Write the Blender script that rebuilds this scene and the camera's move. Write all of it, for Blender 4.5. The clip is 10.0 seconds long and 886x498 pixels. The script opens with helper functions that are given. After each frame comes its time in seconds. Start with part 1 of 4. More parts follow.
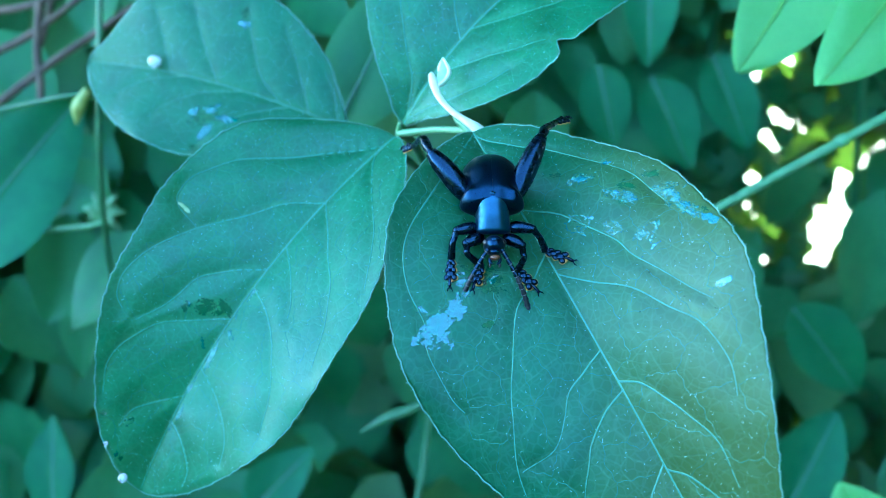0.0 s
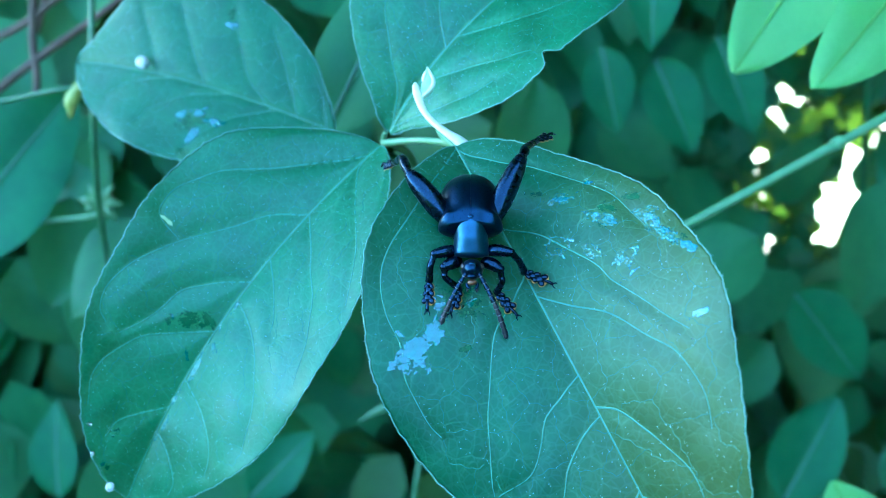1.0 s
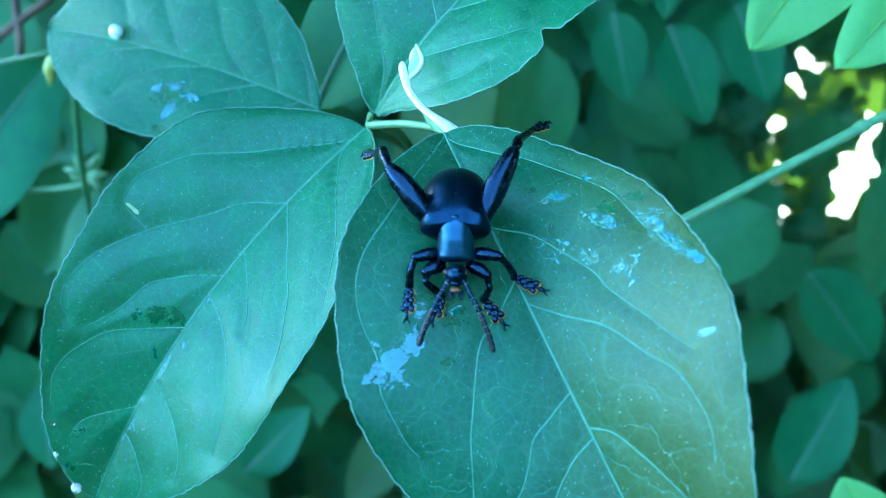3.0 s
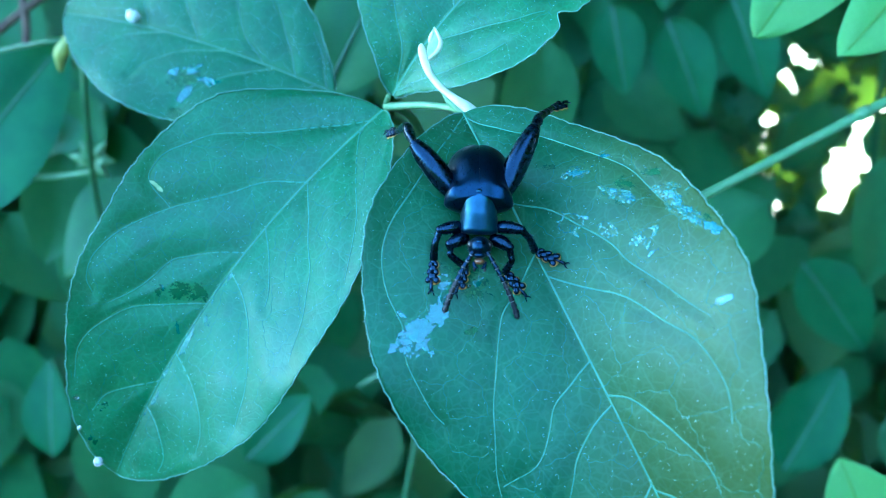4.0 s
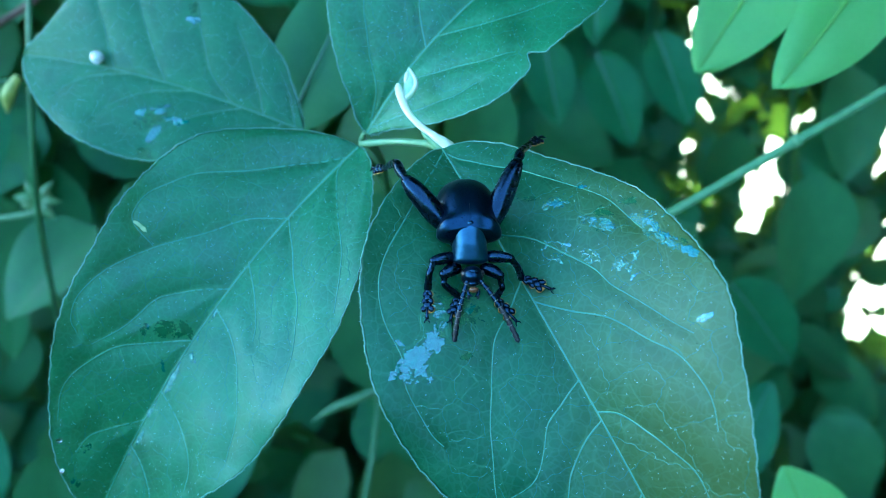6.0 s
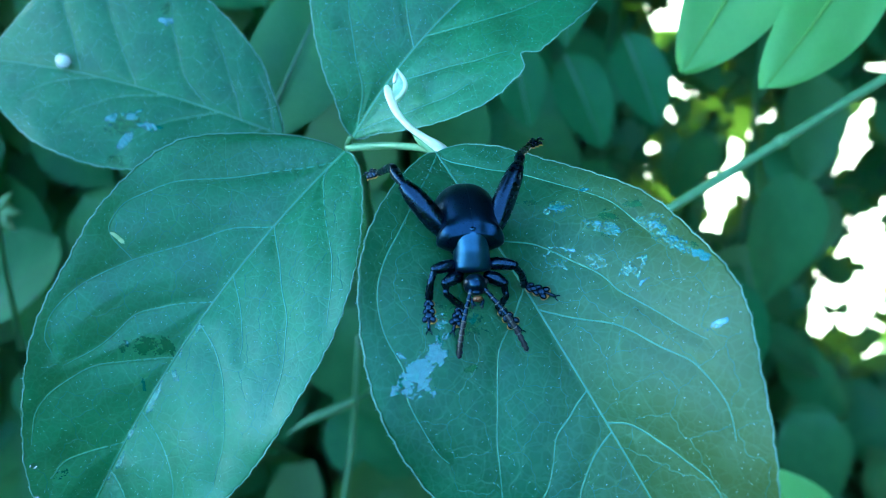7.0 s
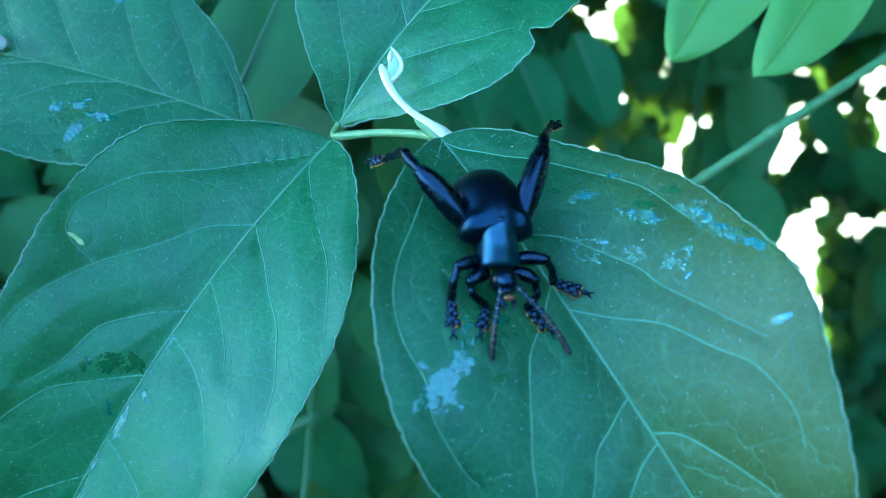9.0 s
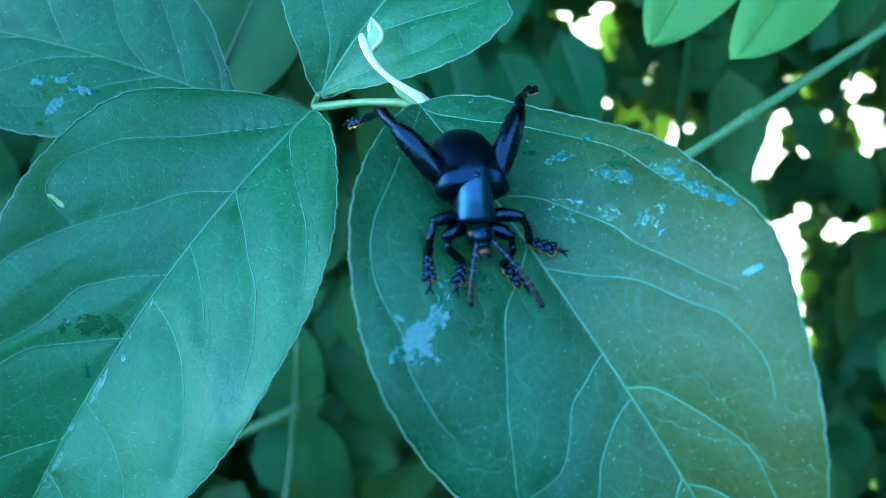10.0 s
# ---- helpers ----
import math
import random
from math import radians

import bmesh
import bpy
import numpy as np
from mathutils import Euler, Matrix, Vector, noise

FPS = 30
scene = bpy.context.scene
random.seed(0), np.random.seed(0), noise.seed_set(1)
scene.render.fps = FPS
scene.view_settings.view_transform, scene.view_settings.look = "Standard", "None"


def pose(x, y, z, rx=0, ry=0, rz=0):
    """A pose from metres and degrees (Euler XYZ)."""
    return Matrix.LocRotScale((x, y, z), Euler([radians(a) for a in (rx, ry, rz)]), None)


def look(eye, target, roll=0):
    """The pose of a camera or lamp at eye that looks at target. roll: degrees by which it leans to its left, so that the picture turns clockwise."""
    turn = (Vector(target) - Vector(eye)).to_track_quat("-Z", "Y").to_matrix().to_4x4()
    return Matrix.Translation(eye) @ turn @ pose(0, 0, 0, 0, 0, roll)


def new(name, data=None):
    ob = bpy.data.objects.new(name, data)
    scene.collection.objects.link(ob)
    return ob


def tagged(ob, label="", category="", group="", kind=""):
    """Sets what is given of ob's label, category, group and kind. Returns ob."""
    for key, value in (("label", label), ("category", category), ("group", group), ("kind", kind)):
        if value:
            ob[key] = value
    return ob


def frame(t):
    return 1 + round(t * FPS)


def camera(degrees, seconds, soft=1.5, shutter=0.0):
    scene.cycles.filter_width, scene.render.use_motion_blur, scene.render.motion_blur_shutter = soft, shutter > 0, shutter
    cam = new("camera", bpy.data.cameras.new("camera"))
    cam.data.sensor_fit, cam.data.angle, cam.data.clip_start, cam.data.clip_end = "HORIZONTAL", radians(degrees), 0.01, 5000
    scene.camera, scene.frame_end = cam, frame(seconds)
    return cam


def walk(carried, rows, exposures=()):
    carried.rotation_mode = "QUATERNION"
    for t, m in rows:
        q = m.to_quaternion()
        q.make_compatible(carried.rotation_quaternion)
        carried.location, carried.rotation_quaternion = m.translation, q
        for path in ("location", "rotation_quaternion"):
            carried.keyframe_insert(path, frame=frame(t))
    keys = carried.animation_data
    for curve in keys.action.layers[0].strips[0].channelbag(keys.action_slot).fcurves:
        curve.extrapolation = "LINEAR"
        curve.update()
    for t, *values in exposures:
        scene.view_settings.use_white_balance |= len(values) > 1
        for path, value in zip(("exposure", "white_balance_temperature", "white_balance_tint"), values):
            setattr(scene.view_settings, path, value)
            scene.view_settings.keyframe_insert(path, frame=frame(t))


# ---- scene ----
cam = camera(53.9, 10.0, soft=0.9)
cam.data.dof.use_dof, cam.data.dof.focus_distance, cam.data.dof.aperture_fstop = True, 0.170, 15.5
METRES, EYE, TILT, LEAN, TURN = 0.12, 1.6, -35.0, 0.0, 0.0
ROWS = [
    (0.0, 0.0, 0.0, 0.0, 0.0, 0.0, -0.0),
    (0.5, 0.0545, -0.0221, 0.0348, 0.44, -0.71, -0.3),
    (1.0, 0.0539, 0.0131, 0.0897, 0.79, -2.21, -0.12),
    (1.5, 0.0497, 0.0811, 0.154, 1.15, -3.38, -0.41),
    (2.0, 0.0682, 0.1151, 0.1857, 1.53, -4.17, -0.7),
    (2.5, 0.1004, 0.1521, 0.1645, 1.62, -4.75, -0.81),
    (4.0, 0.043, 0.0988, 0.1156, 0.81, -5.1, -1.07),
    (4.5, 0.0053, 0.0894, 0.1215, -0.09, -4.33, -0.8),
    (5.0, -0.0324, 0.0779, 0.121, -1.26, -3.88, -0.61),
    (5.5, -0.0413, 0.0586, 0.1258, -2.87, -3.38, -0.29),
    (6.0, -0.0705, 0.0381, 0.1206, -4.57, -3.1, 0.3),
    (7.5, -0.1567, 0.1653, 0.1232, -8.63, -2.75, 1.38),
    (8.0, -0.1904, 0.2205, 0.1193, -9.93, -2.66, 1.6),
    (8.5, -0.2306, 0.2402, 0.1069, -11.27, -2.41, 1.77),
    (9.0, -0.2409, 0.2792, 0.0955, -12.51, -2.22, 1.9),
    (9.5, -0.2668, 0.2833, 0.0883, -13.46, -2.36, 2.05),
    (10.0, -0.2325, 0.2602, 0.018, -13.31, -1.31, 1.81),
]
walk(cam, [(t, pose(0, 0, EYE, TILT, LEAN, TURN) @ pose(METRES * x, METRES * y, METRES * z, 90 + pitch, roll, yaw)) for t, x, y, z, yaw, pitch, roll in ROWS],
     exposures=[(0.0, 4.94, 5620, -6), (4.8, 4.94, 5620, -6), (6.0, 4.55, 5850, -7), (10.0, 4.5, 5950, -7)])

# ---- sky and sun: the sun stands ahead and to the right, behind added unseen foliage ----
SUN_UP, SUN_ROUND = radians(38), radians(60)
world = bpy.data.worlds.new("world")
scene.world = world
world.use_nodes = True
sky = world.node_tree.nodes.new("ShaderNodeTexSky")
sky.sky_type, sky.sun_disc, sky.sun_elevation, sky.sun_rotation = "NISHITA", False, SUN_UP, SUN_ROUND
sky.ozone_density, sky.dust_density = 1.5, 0.3
back = world.node_tree.nodes["Background"]
back.inputs["Strength"].default_value = 0.12
world.node_tree.links.new(sky.outputs[0], back.inputs["Color"])
sun = new("sun", bpy.data.lights.new("sun", "SUN"))
sun.data.energy, sun.data.angle, sun.data.color = 4.0, radians(0.53), (1.0, 0.93, 0.82)
sun_way = Vector((math.cos(SUN_UP) * math.sin(SUN_ROUND), math.cos(SUN_UP) * math.cos(SUN_ROUND), math.sin(SUN_UP)))
sun.matrix_world = look(tuple(sun_way * 20), (0, 0, 0))

# ---- materials ----
def nodes_of(name):
    m = bpy.data.materials.new(name)
    m.use_nodes = True
    return m, m.node_tree.nodes, m.node_tree.links, m.node_tree.nodes["Principled BSDF"]


def math_node(ns, ls, op, a, b=0.0, clamp=False):
    n = ns.new("ShaderNodeMath")
    n.operation, n.use_clamp = op, clamp
    for i, v in enumerate((a, b)):
        if isinstance(v, (int, float)):
            n.inputs[i].default_value = v
        else:
            ls.new(v, n.inputs[i])
    return n.outputs[0]


def ramp(ns, ls, value, lo, hi, a=0.0, b=1.0):
    n = ns.new("ShaderNodeMapRange")
    n.interpolation_type = "SMOOTHSTEP"
    for i, v in enumerate((lo, hi, a, b)):
        n.inputs[i + 1].default_value = v
    ls.new(value, n.inputs[0])
    return n.outputs[0]


def mix(ns, ls, fac, a, b):
    n = ns.new("ShaderNodeMix")
    n.data_type = "RGBA"
    for i, v in ((0, fac), (6, a), (7, b)):
        if isinstance(v, (int, float)):
            n.inputs[i].default_value = v
        elif isinstance(v, tuple):
            n.inputs[i].default_value = (*v, 1)
        else:
            ls.new(v, n.inputs[i])
    return n.outputs[2]


def tex(ns, ls, kind, co, scale, **kw):
    n = ns.new(kind)
    n.inputs["Scale"].default_value = scale
    for k, v in kw.items():
        if k == "feature":
            n.feature = v
        else:
            n.inputs[k].default_value = v
    ls.new(co, n.inputs["Vector"])
    return n


def leaf_material(name, dark, light, vein, through_col, rough=0.38, cells=185.0, specks=0.0, clear=0.3, warm=0.0, warm_light=0.0, spec=0.5):
    """A living leaf: blotched green, a net of fine veins, waxy gloss, and light that comes through it."""
    m, ns, ls, bsdf = nodes_of(name)
    tc = ns.new("ShaderNodeTexCoord").outputs["Object"]
    wob = tex(ns, ls, "ShaderNodeTexNoise", tc, 160.0, Detail=2.0)
    bend = ns.new("ShaderNodeVectorMath")
    bend.operation = "MULTIPLY_ADD"
    ls.new(wob.outputs["Color"], bend.inputs[0])
    bend.inputs[1].default_value = (0.0018, 0.0018, 0.0018)
    ls.new(tc, bend.inputs[2])
    net = tex(ns, ls, "ShaderNodeTexVoronoi", bend.outputs[0], cells, feature="DISTANCE_TO_EDGE")
    fine = tex(ns, ls, "ShaderNodeTexVoronoi", bend.outputs[0], cells * 3.1, feature="DISTANCE_TO_EDGE")
    blot = tex(ns, ls, "ShaderNodeTexNoise", tc, 85.0, Detail=6.0, Roughness=0.68)
    grain = tex(ns, ls, "ShaderNodeTexNoise", tc, 1500.0, Detail=3.0)
    v1 = ramp(ns, ls, net.outputs["Distance"], 0.008, 0.045, 1.0, 0.0)
    v2 = ramp(ns, ls, fine.outputs["Distance"], 0.02, 0.14, 1.0, 0.0)
    fade = ramp(ns, ls, blot.outputs["Fac"], 0.35, 0.65, 0.25, 1.0)
    lines = math_node(ns, ls, "ADD", math_node(ns, ls, "MULTIPLY", math_node(ns, ls, "MULTIPLY", v1, fade), 0.11), math_node(ns, ls, "MULTIPLY", v2, 0.07), True)
    tone = math_node(ns, ls, "ADD", ramp(ns, ls, blot.outputs["Fac"], 0.34, 0.66, 0.0, 0.8), ramp(ns, ls, grain.outputs["Fac"], 0.3, 0.7, -0.12, 0.25), True)
    shade = ns.new("ShaderNodeObjectInfo").outputs["Random"]
    col = mix(ns, ls, tone, dark, light)
    col = mix(ns, ls, math_node(ns, ls, "MULTIPLY", shade, 0.35), col, light)
    # Warm light painted into the base colour toward the tip and one margin.
    if warm_light:
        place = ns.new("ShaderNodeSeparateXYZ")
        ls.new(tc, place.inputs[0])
        warm_side = math_node(ns, ls, "ADD", math_node(ns, ls, "MULTIPLY", place.outputs[0], 0.55), place.outputs[1])
        warm_side = math_node(ns, ls, "ADD", warm_side, math_node(ns, ls, "MULTIPLY", blot.outputs["Fac"], 0.02))
        col = mix(ns, ls, ramp(ns, ls, warm_side, 0.026, 0.066, 0.0, warm_light), col, (0.062, 0.086, 0.018))
    if warm:
        each = ns.new("ShaderNodeNewGeometry").outputs["Random Per Island"]
        col = mix(ns, ls, ramp(ns, ls, each, 0.3, 1.0, 0.0, warm), col, (0.12, 0.16, 0.05))
    col = mix(ns, ls, lines, col, vein)
    if specks:
        dots = tex(ns, ls, "ShaderNodeTexVoronoi", tc, 430.0, Randomness=1.0)
        dot = ramp(ns, ls, dots.outputs["Distance"], 0.05, 0.085, 1.0, 0.0)
        some = ns.new("ShaderNodeSeparateColor")
        ls.new(dots.outputs["Color"], some.inputs[0])
        dot = math_node(ns, ls, "MULTIPLY", dot, ramp(ns, ls, some.outputs[0], 0.35, 0.8, 0.0, specks))
        col = mix(ns, ls, dot, col, (0.45, 0.75, 0.68))
    ls.new(col, bsdf.inputs["Base Color"])
    ls.new(ramp(ns, ls, blot.outputs["Fac"], 0.3, 0.7, rough - 0.09, rough + 0.12), bsdf.inputs["Roughness"])
    bsdf.inputs["Specular IOR Level"].default_value = spec
    bsdf.inputs["Specular Tint"].default_value = (0.55, 0.93, 1.0, 1)
    bump = ns.new("ShaderNodeBump")
    bump.inputs["Strength"].default_value, bump.inputs["Distance"].default_value = 0.38, 0.00025
    relief = math_node(ns, ls, "SUBTRACT", math_node(ns, ls, "MULTIPLY", grain.outputs["Fac"], 0.35), math_node(ns, ls, "ADD", math_node(ns, ls, "MULTIPLY", v1, 0.3), math_node(ns, ls, "MULTIPLY", v2, 0.22)))
    ls.new(relief, bump.inputs["Height"])
    ls.new(bump.outputs[0], bsdf.inputs["Normal"])
    lit = ns.new("ShaderNodeBsdfTranslucent")
    ls.new(mix(ns, ls, lines, through_col, tuple(min(1, c * 1.3) for c in through_col)), lit.inputs["Color"])
    both = ns.new("ShaderNodeMixShader")
    both.inputs[0].default_value = clear
    ls.new(bsdf.outputs[0], both.inputs[1])
    ls.new(lit.outputs[0], both.inputs[2])
    ls.new(both.outputs[0], ns["Material Output"].inputs[0])
    return m


def plain_material(name, a, b, rough, scale=300.0, metal=0.0, spec=0.5, bump_size=0.0001, coat=0.0, clear=0.0, tint=(1, 1, 1)):
    m, ns, ls, bsdf = nodes_of(name)
    bsdf.inputs["Specular Tint"].default_value = (*tint, 1)
    tc = ns.new("ShaderNodeTexCoord").outputs["Object"]
    big = tex(ns, ls, "ShaderNodeTexNoise", tc, scale, Detail=4.0)
    small = tex(ns, ls, "ShaderNodeTexNoise", tc, scale * 7, Detail=3.0)
    tone = math_node(ns, ls, "ADD", ramp(ns, ls, big.outputs["Fac"], 0.3, 0.7, 0.0, 0.7), ramp(ns, ls, small.outputs["Fac"], 0.3, 0.7, 0.0, 0.3), True)
    ls.new(mix(ns, ls, tone, a, b), bsdf.inputs["Base Color"])
    ls.new(ramp(ns, ls, small.outputs["Fac"], 0.3, 0.7, max(0.02, rough - 0.05), rough + 0.06), bsdf.inputs["Roughness"])
    bsdf.inputs["Metallic"].default_value, bsdf.inputs["Specular IOR Level"].default_value = metal, spec
    bsdf.inputs["Coat Weight"].default_value, bsdf.inputs["Coat Roughness"].default_value = coat, 0.12
    bump = ns.new("ShaderNodeBump")
    bump.inputs["Strength"].default_value, bump.inputs["Distance"].default_value = 0.4, bump_size
    ls.new(small.outputs["Fac"], bump.inputs["Height"])
    ls.new(bump.outputs[0], bsdf.inputs["Normal"])
    if clear:
        lit = ns.new("ShaderNodeBsdfTranslucent")
        lit.inputs["Color"].default_value = (*b, 1)
        both = ns.new("ShaderNodeMixShader")
        both.inputs[0].default_value = clear
        ls.new(bsdf.outputs[0], both.inputs[1])
        ls.new(lit.outputs[0], both.inputs[2])
        ls.new(both.outputs[0], ns["Material Output"].inputs[0])
    return m


def water_material(name):
    m, ns, ls, bsdf = nodes_of(name)
    bsdf.inputs["Transmission Weight"].default_value, bsdf.inputs["IOR"].default_value = 1.0, 1.33
    bsdf.inputs["Roughness"].default_value = 0.02
    return m


def bead_material(name):
    """Water bead whose pale base stands in for its white highlight."""
    m, ns, ls, bsdf = nodes_of(name)
    bsdf.inputs["Base Color"].default_value = (0.75, 0.85, 0.85, 1)
    bsdf.inputs["Transmission Weight"].default_value, bsdf.inputs["IOR"].default_value = 0.7, 1.4
    bsdf.inputs["Roughness"].default_value, bsdf.inputs["Coat Weight"].default_value = 0.12, 1.0
    return m


LEAF = leaf_material("leaf_green", (0.010, 0.072, 0.029), (0.024, 0.152, 0.058), (0.16, 0.40, 0.24), (0.20, 0.30, 0.03), specks=0.2, rough=0.41, spec=0.6)
# Darker, duller copy of the leaf green; shade is put into its colour.
LEAF_DIMMED = leaf_material("leaf_dimmed", (0.009, 0.062, 0.028), (0.020, 0.122, 0.052), (0.10, 0.28, 0.16), (0.16, 0.26, 0.03), rough=0.46, spec=0.35)
# Darker copy of the leaf green, with warm light painted into one side.
LEAF_WARM_LIT = leaf_material("leaf_warm_lit", (0.006, 0.048, 0.022), (0.015, 0.100, 0.042), (0.16, 0.40, 0.24), (0.20, 0.30, 0.03), specks=0.2, warm_light=0.68, rough=0.40, spec=0.42)
# Shaded and half-lit copies of one hedge leaf, the light level put into colour.
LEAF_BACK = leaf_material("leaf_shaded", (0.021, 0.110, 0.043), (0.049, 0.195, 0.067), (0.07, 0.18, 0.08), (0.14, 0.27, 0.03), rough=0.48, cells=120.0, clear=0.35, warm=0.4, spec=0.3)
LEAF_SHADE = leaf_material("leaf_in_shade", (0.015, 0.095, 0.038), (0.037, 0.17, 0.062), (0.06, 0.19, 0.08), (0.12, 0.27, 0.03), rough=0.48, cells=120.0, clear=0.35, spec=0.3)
# Light from behind is put into these bright leaf colours.
LEAF_PALE = leaf_material("leaf_backlit", (0.14, 0.36, 0.10), (0.20, 0.45, 0.15), (0.22, 0.46, 0.18), (0.34, 0.66, 0.19), rough=0.5, cells=150.0, clear=0.5)
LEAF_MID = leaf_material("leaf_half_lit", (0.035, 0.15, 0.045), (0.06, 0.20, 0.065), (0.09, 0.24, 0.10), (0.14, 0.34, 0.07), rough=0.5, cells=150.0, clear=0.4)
VEIN = plain_material("vein", (0.058, 0.21, 0.118), (0.10, 0.285, 0.17), 0.45, clear=0.2)
VEIN_NET = plain_material("vein_net", (0.030, 0.142, 0.070), (0.056, 0.195, 0.105), 0.45, clear=0.2)
VEIN_DIM = plain_material("vein_dim", (0.055, 0.16, 0.085), (0.08, 0.22, 0.115), 0.45, clear=0.2)
PALE_RIB = plain_material("pale_rib", (0.15, 0.38, 0.07), (0.22, 0.46, 0.11), 0.5, clear=0.45)
SCAR = plain_material("pale_scar", (0.20, 0.36, 0.14), (0.38, 0.52, 0.26), 0.5, 900.0, clear=0.2)
RIM = plain_material("leaf_rim", (0.08, 0.24, 0.16), (0.20, 0.38, 0.29), 0.4, 900.0, clear=0.3)
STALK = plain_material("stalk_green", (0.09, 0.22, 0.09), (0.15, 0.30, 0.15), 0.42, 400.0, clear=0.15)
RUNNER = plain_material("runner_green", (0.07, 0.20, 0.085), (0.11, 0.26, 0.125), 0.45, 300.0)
# Stalk greens darkened in two steps; the hedge's shade is put into them.
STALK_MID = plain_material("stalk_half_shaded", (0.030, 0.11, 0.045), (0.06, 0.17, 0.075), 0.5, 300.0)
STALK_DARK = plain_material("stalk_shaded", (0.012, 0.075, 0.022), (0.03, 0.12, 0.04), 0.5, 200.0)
BRACT = plain_material("bract_pale", (0.50, 0.62, 0.46), (0.78, 0.84, 0.74), 0.35, 500.0, clear=0.25)
BRACT_GREEN = plain_material("bract_green", (0.22, 0.48, 0.30), (0.50, 0.70, 0.55), 0.3, 500.0, clear=0.35)
SHELL = plain_material("shell_blue_black", (0.0045, 0.017, 0.038), (0.0065, 0.023, 0.053), 0.32, 500.0, metal=0.95, bump_size=0.000008)
SHELL_BRIGHT = plain_material("shell_blue", (0.015, 0.046, 0.090), (0.022, 0.066, 0.125), 0.33, 500.0, metal=0.95, bump_size=0.000012)
LEG = plain_material("leg_blue_black", (0.0065, 0.017, 0.034), (0.009, 0.023, 0.046), 0.25, 120.0, metal=0.95, bump_size=0.000003)
HORN = plain_material("antenna_dark", (0.004, 0.006, 0.010), (0.008, 0.010, 0.016), 0.34, 900.0, spec=0.3)
JOINT = plain_material("antenna_joint_glint", (0.06, 0.07, 0.08), (0.14, 0.16, 0.17), 0.4, 900.0)
AMBER = plain_material("amber_pad", (0.34, 0.15, 0.02), (0.62, 0.34, 0.07), 0.5, 900.0, clear=0.2)
MOUTH = plain_material("mouth_brown", (0.04, 0.014, 0.006), (0.13, 0.05, 0.018), 0.35, 900.0)
EYE_BROWN = plain_material("eye_dark", (0.006, 0.006, 0.007), (0.014, 0.013, 0.013), 0.3, 1500.0)
FILM = plain_material("wet_film", (0.010, 0.085, 0.05), (0.018, 0.12, 0.085), 0.07, 800.0, spec=0.9, bump_size=0.00004, tint=(0.5, 0.7, 1.0))
# Wet film with the sky's pale blue reflection put into its colour.
SKY_FILM = plain_material("sky_film", (0.014, 0.10, 0.085), (0.04, 0.16, 0.17), 0.10, 900.0, spec=0.9, bump_size=0.00012, tint=(0.5, 0.72, 1.0))
CRUST = plain_material("dried_crust", (0.025, 0.12, 0.078), (0.06, 0.20, 0.145), 0.16, 1100.0, spec=0.7, bump_size=0.00025, tint=(0.7, 0.9, 1.0))
# Sunlit yellow put into the colour of the unseen foliage at the left.
LEAF_BOUNCE = leaf_material("leaf_bounce", (0.10, 0.17, 0.03), (0.16, 0.25, 0.05), (0.18, 0.28, 0.08), (0.30, 0.36, 0.05), rough=0.5, cells=120.0)
WOUND = plain_material("grazed_leaf", (0.004, 0.052, 0.014), (0.008, 0.084, 0.024), 0.5, 900.0, spec=0.25)
HAIR = plain_material("leaf_hair", (0.18, 0.42, 0.34), (0.36, 0.58, 0.50), 0.4, 900.0, clear=0.3)
WATER = water_material("water")
BEAD = bead_material("highlit_water")
KNOT = plain_material("knot_yellow_green", (0.14, 0.20, 0.04), (0.24, 0.30, 0.08), 0.5, 300.0)
TWIG = plain_material("twig_brown", (0.03, 0.022, 0.014), (0.10, 0.07, 0.045), 0.8, 120.0)
SOIL = plain_material("pale_ground", (0.34, 0.31, 0.24), (0.55, 0.52, 0.42), 0.9, 4.0, bump_size=0.01)


# ---- helpers for building ----
def part(name, bm, material, parent=None, label="", smooth=True):
    me = bpy.data.meshes.new(name)
    bm.to_mesh(me)
    bm.free()
    me.polygons.foreach_set("use_smooth", [smooth] * len(me.polygons))
    me.materials.append(material)
    ob = new(name, me)
    ob.parent = parent
    return tagged(ob, label)


def empty(name, m, label, category, group="", kind=""):
    ob = new(name)
    ob.empty_display_size = 0.005
    ob.matrix_world = m
    return tagged(ob, label, category, group, kind)


def spline(points, n):
    """n + 1 places along a smooth line through the points."""
    p = [Vector(q) for q in points]
    p = [p[0] * 2 - p[1], *p, p[-1] * 2 - p[-2]]
    out = []
    for i in range(n + 1):
        u = i / n * (len(p) - 3)
        k = min(int(u), len(p) - 4)
        f = u - k
        a, b, c, d = p[k:k + 4]
        out.append(0.5 * ((2 * b) + (c - a) * f + (2 * a - 5 * b + 4 * c - d) * f * f + (3 * b - a - 3 * c + d) * f ** 3))
    return out


def smooth(values, f):
    """A smooth curve through evenly spaced values, at f from 0 to 1."""
    v = [2 * values[0] - values[1], *values, 2 * values[-1] - values[-2]]
    u = f * (len(values) - 1)
    k = min(int(u), len(values) - 2)
    u -= k
    a, b, c, d = v[k:k + 4]
    return 0.5 * (2 * b + (c - a) * u + (2 * a - 5 * b + 4 * c - d) * u * u + (3 * b - a - 3 * c + d) * u ** 3)


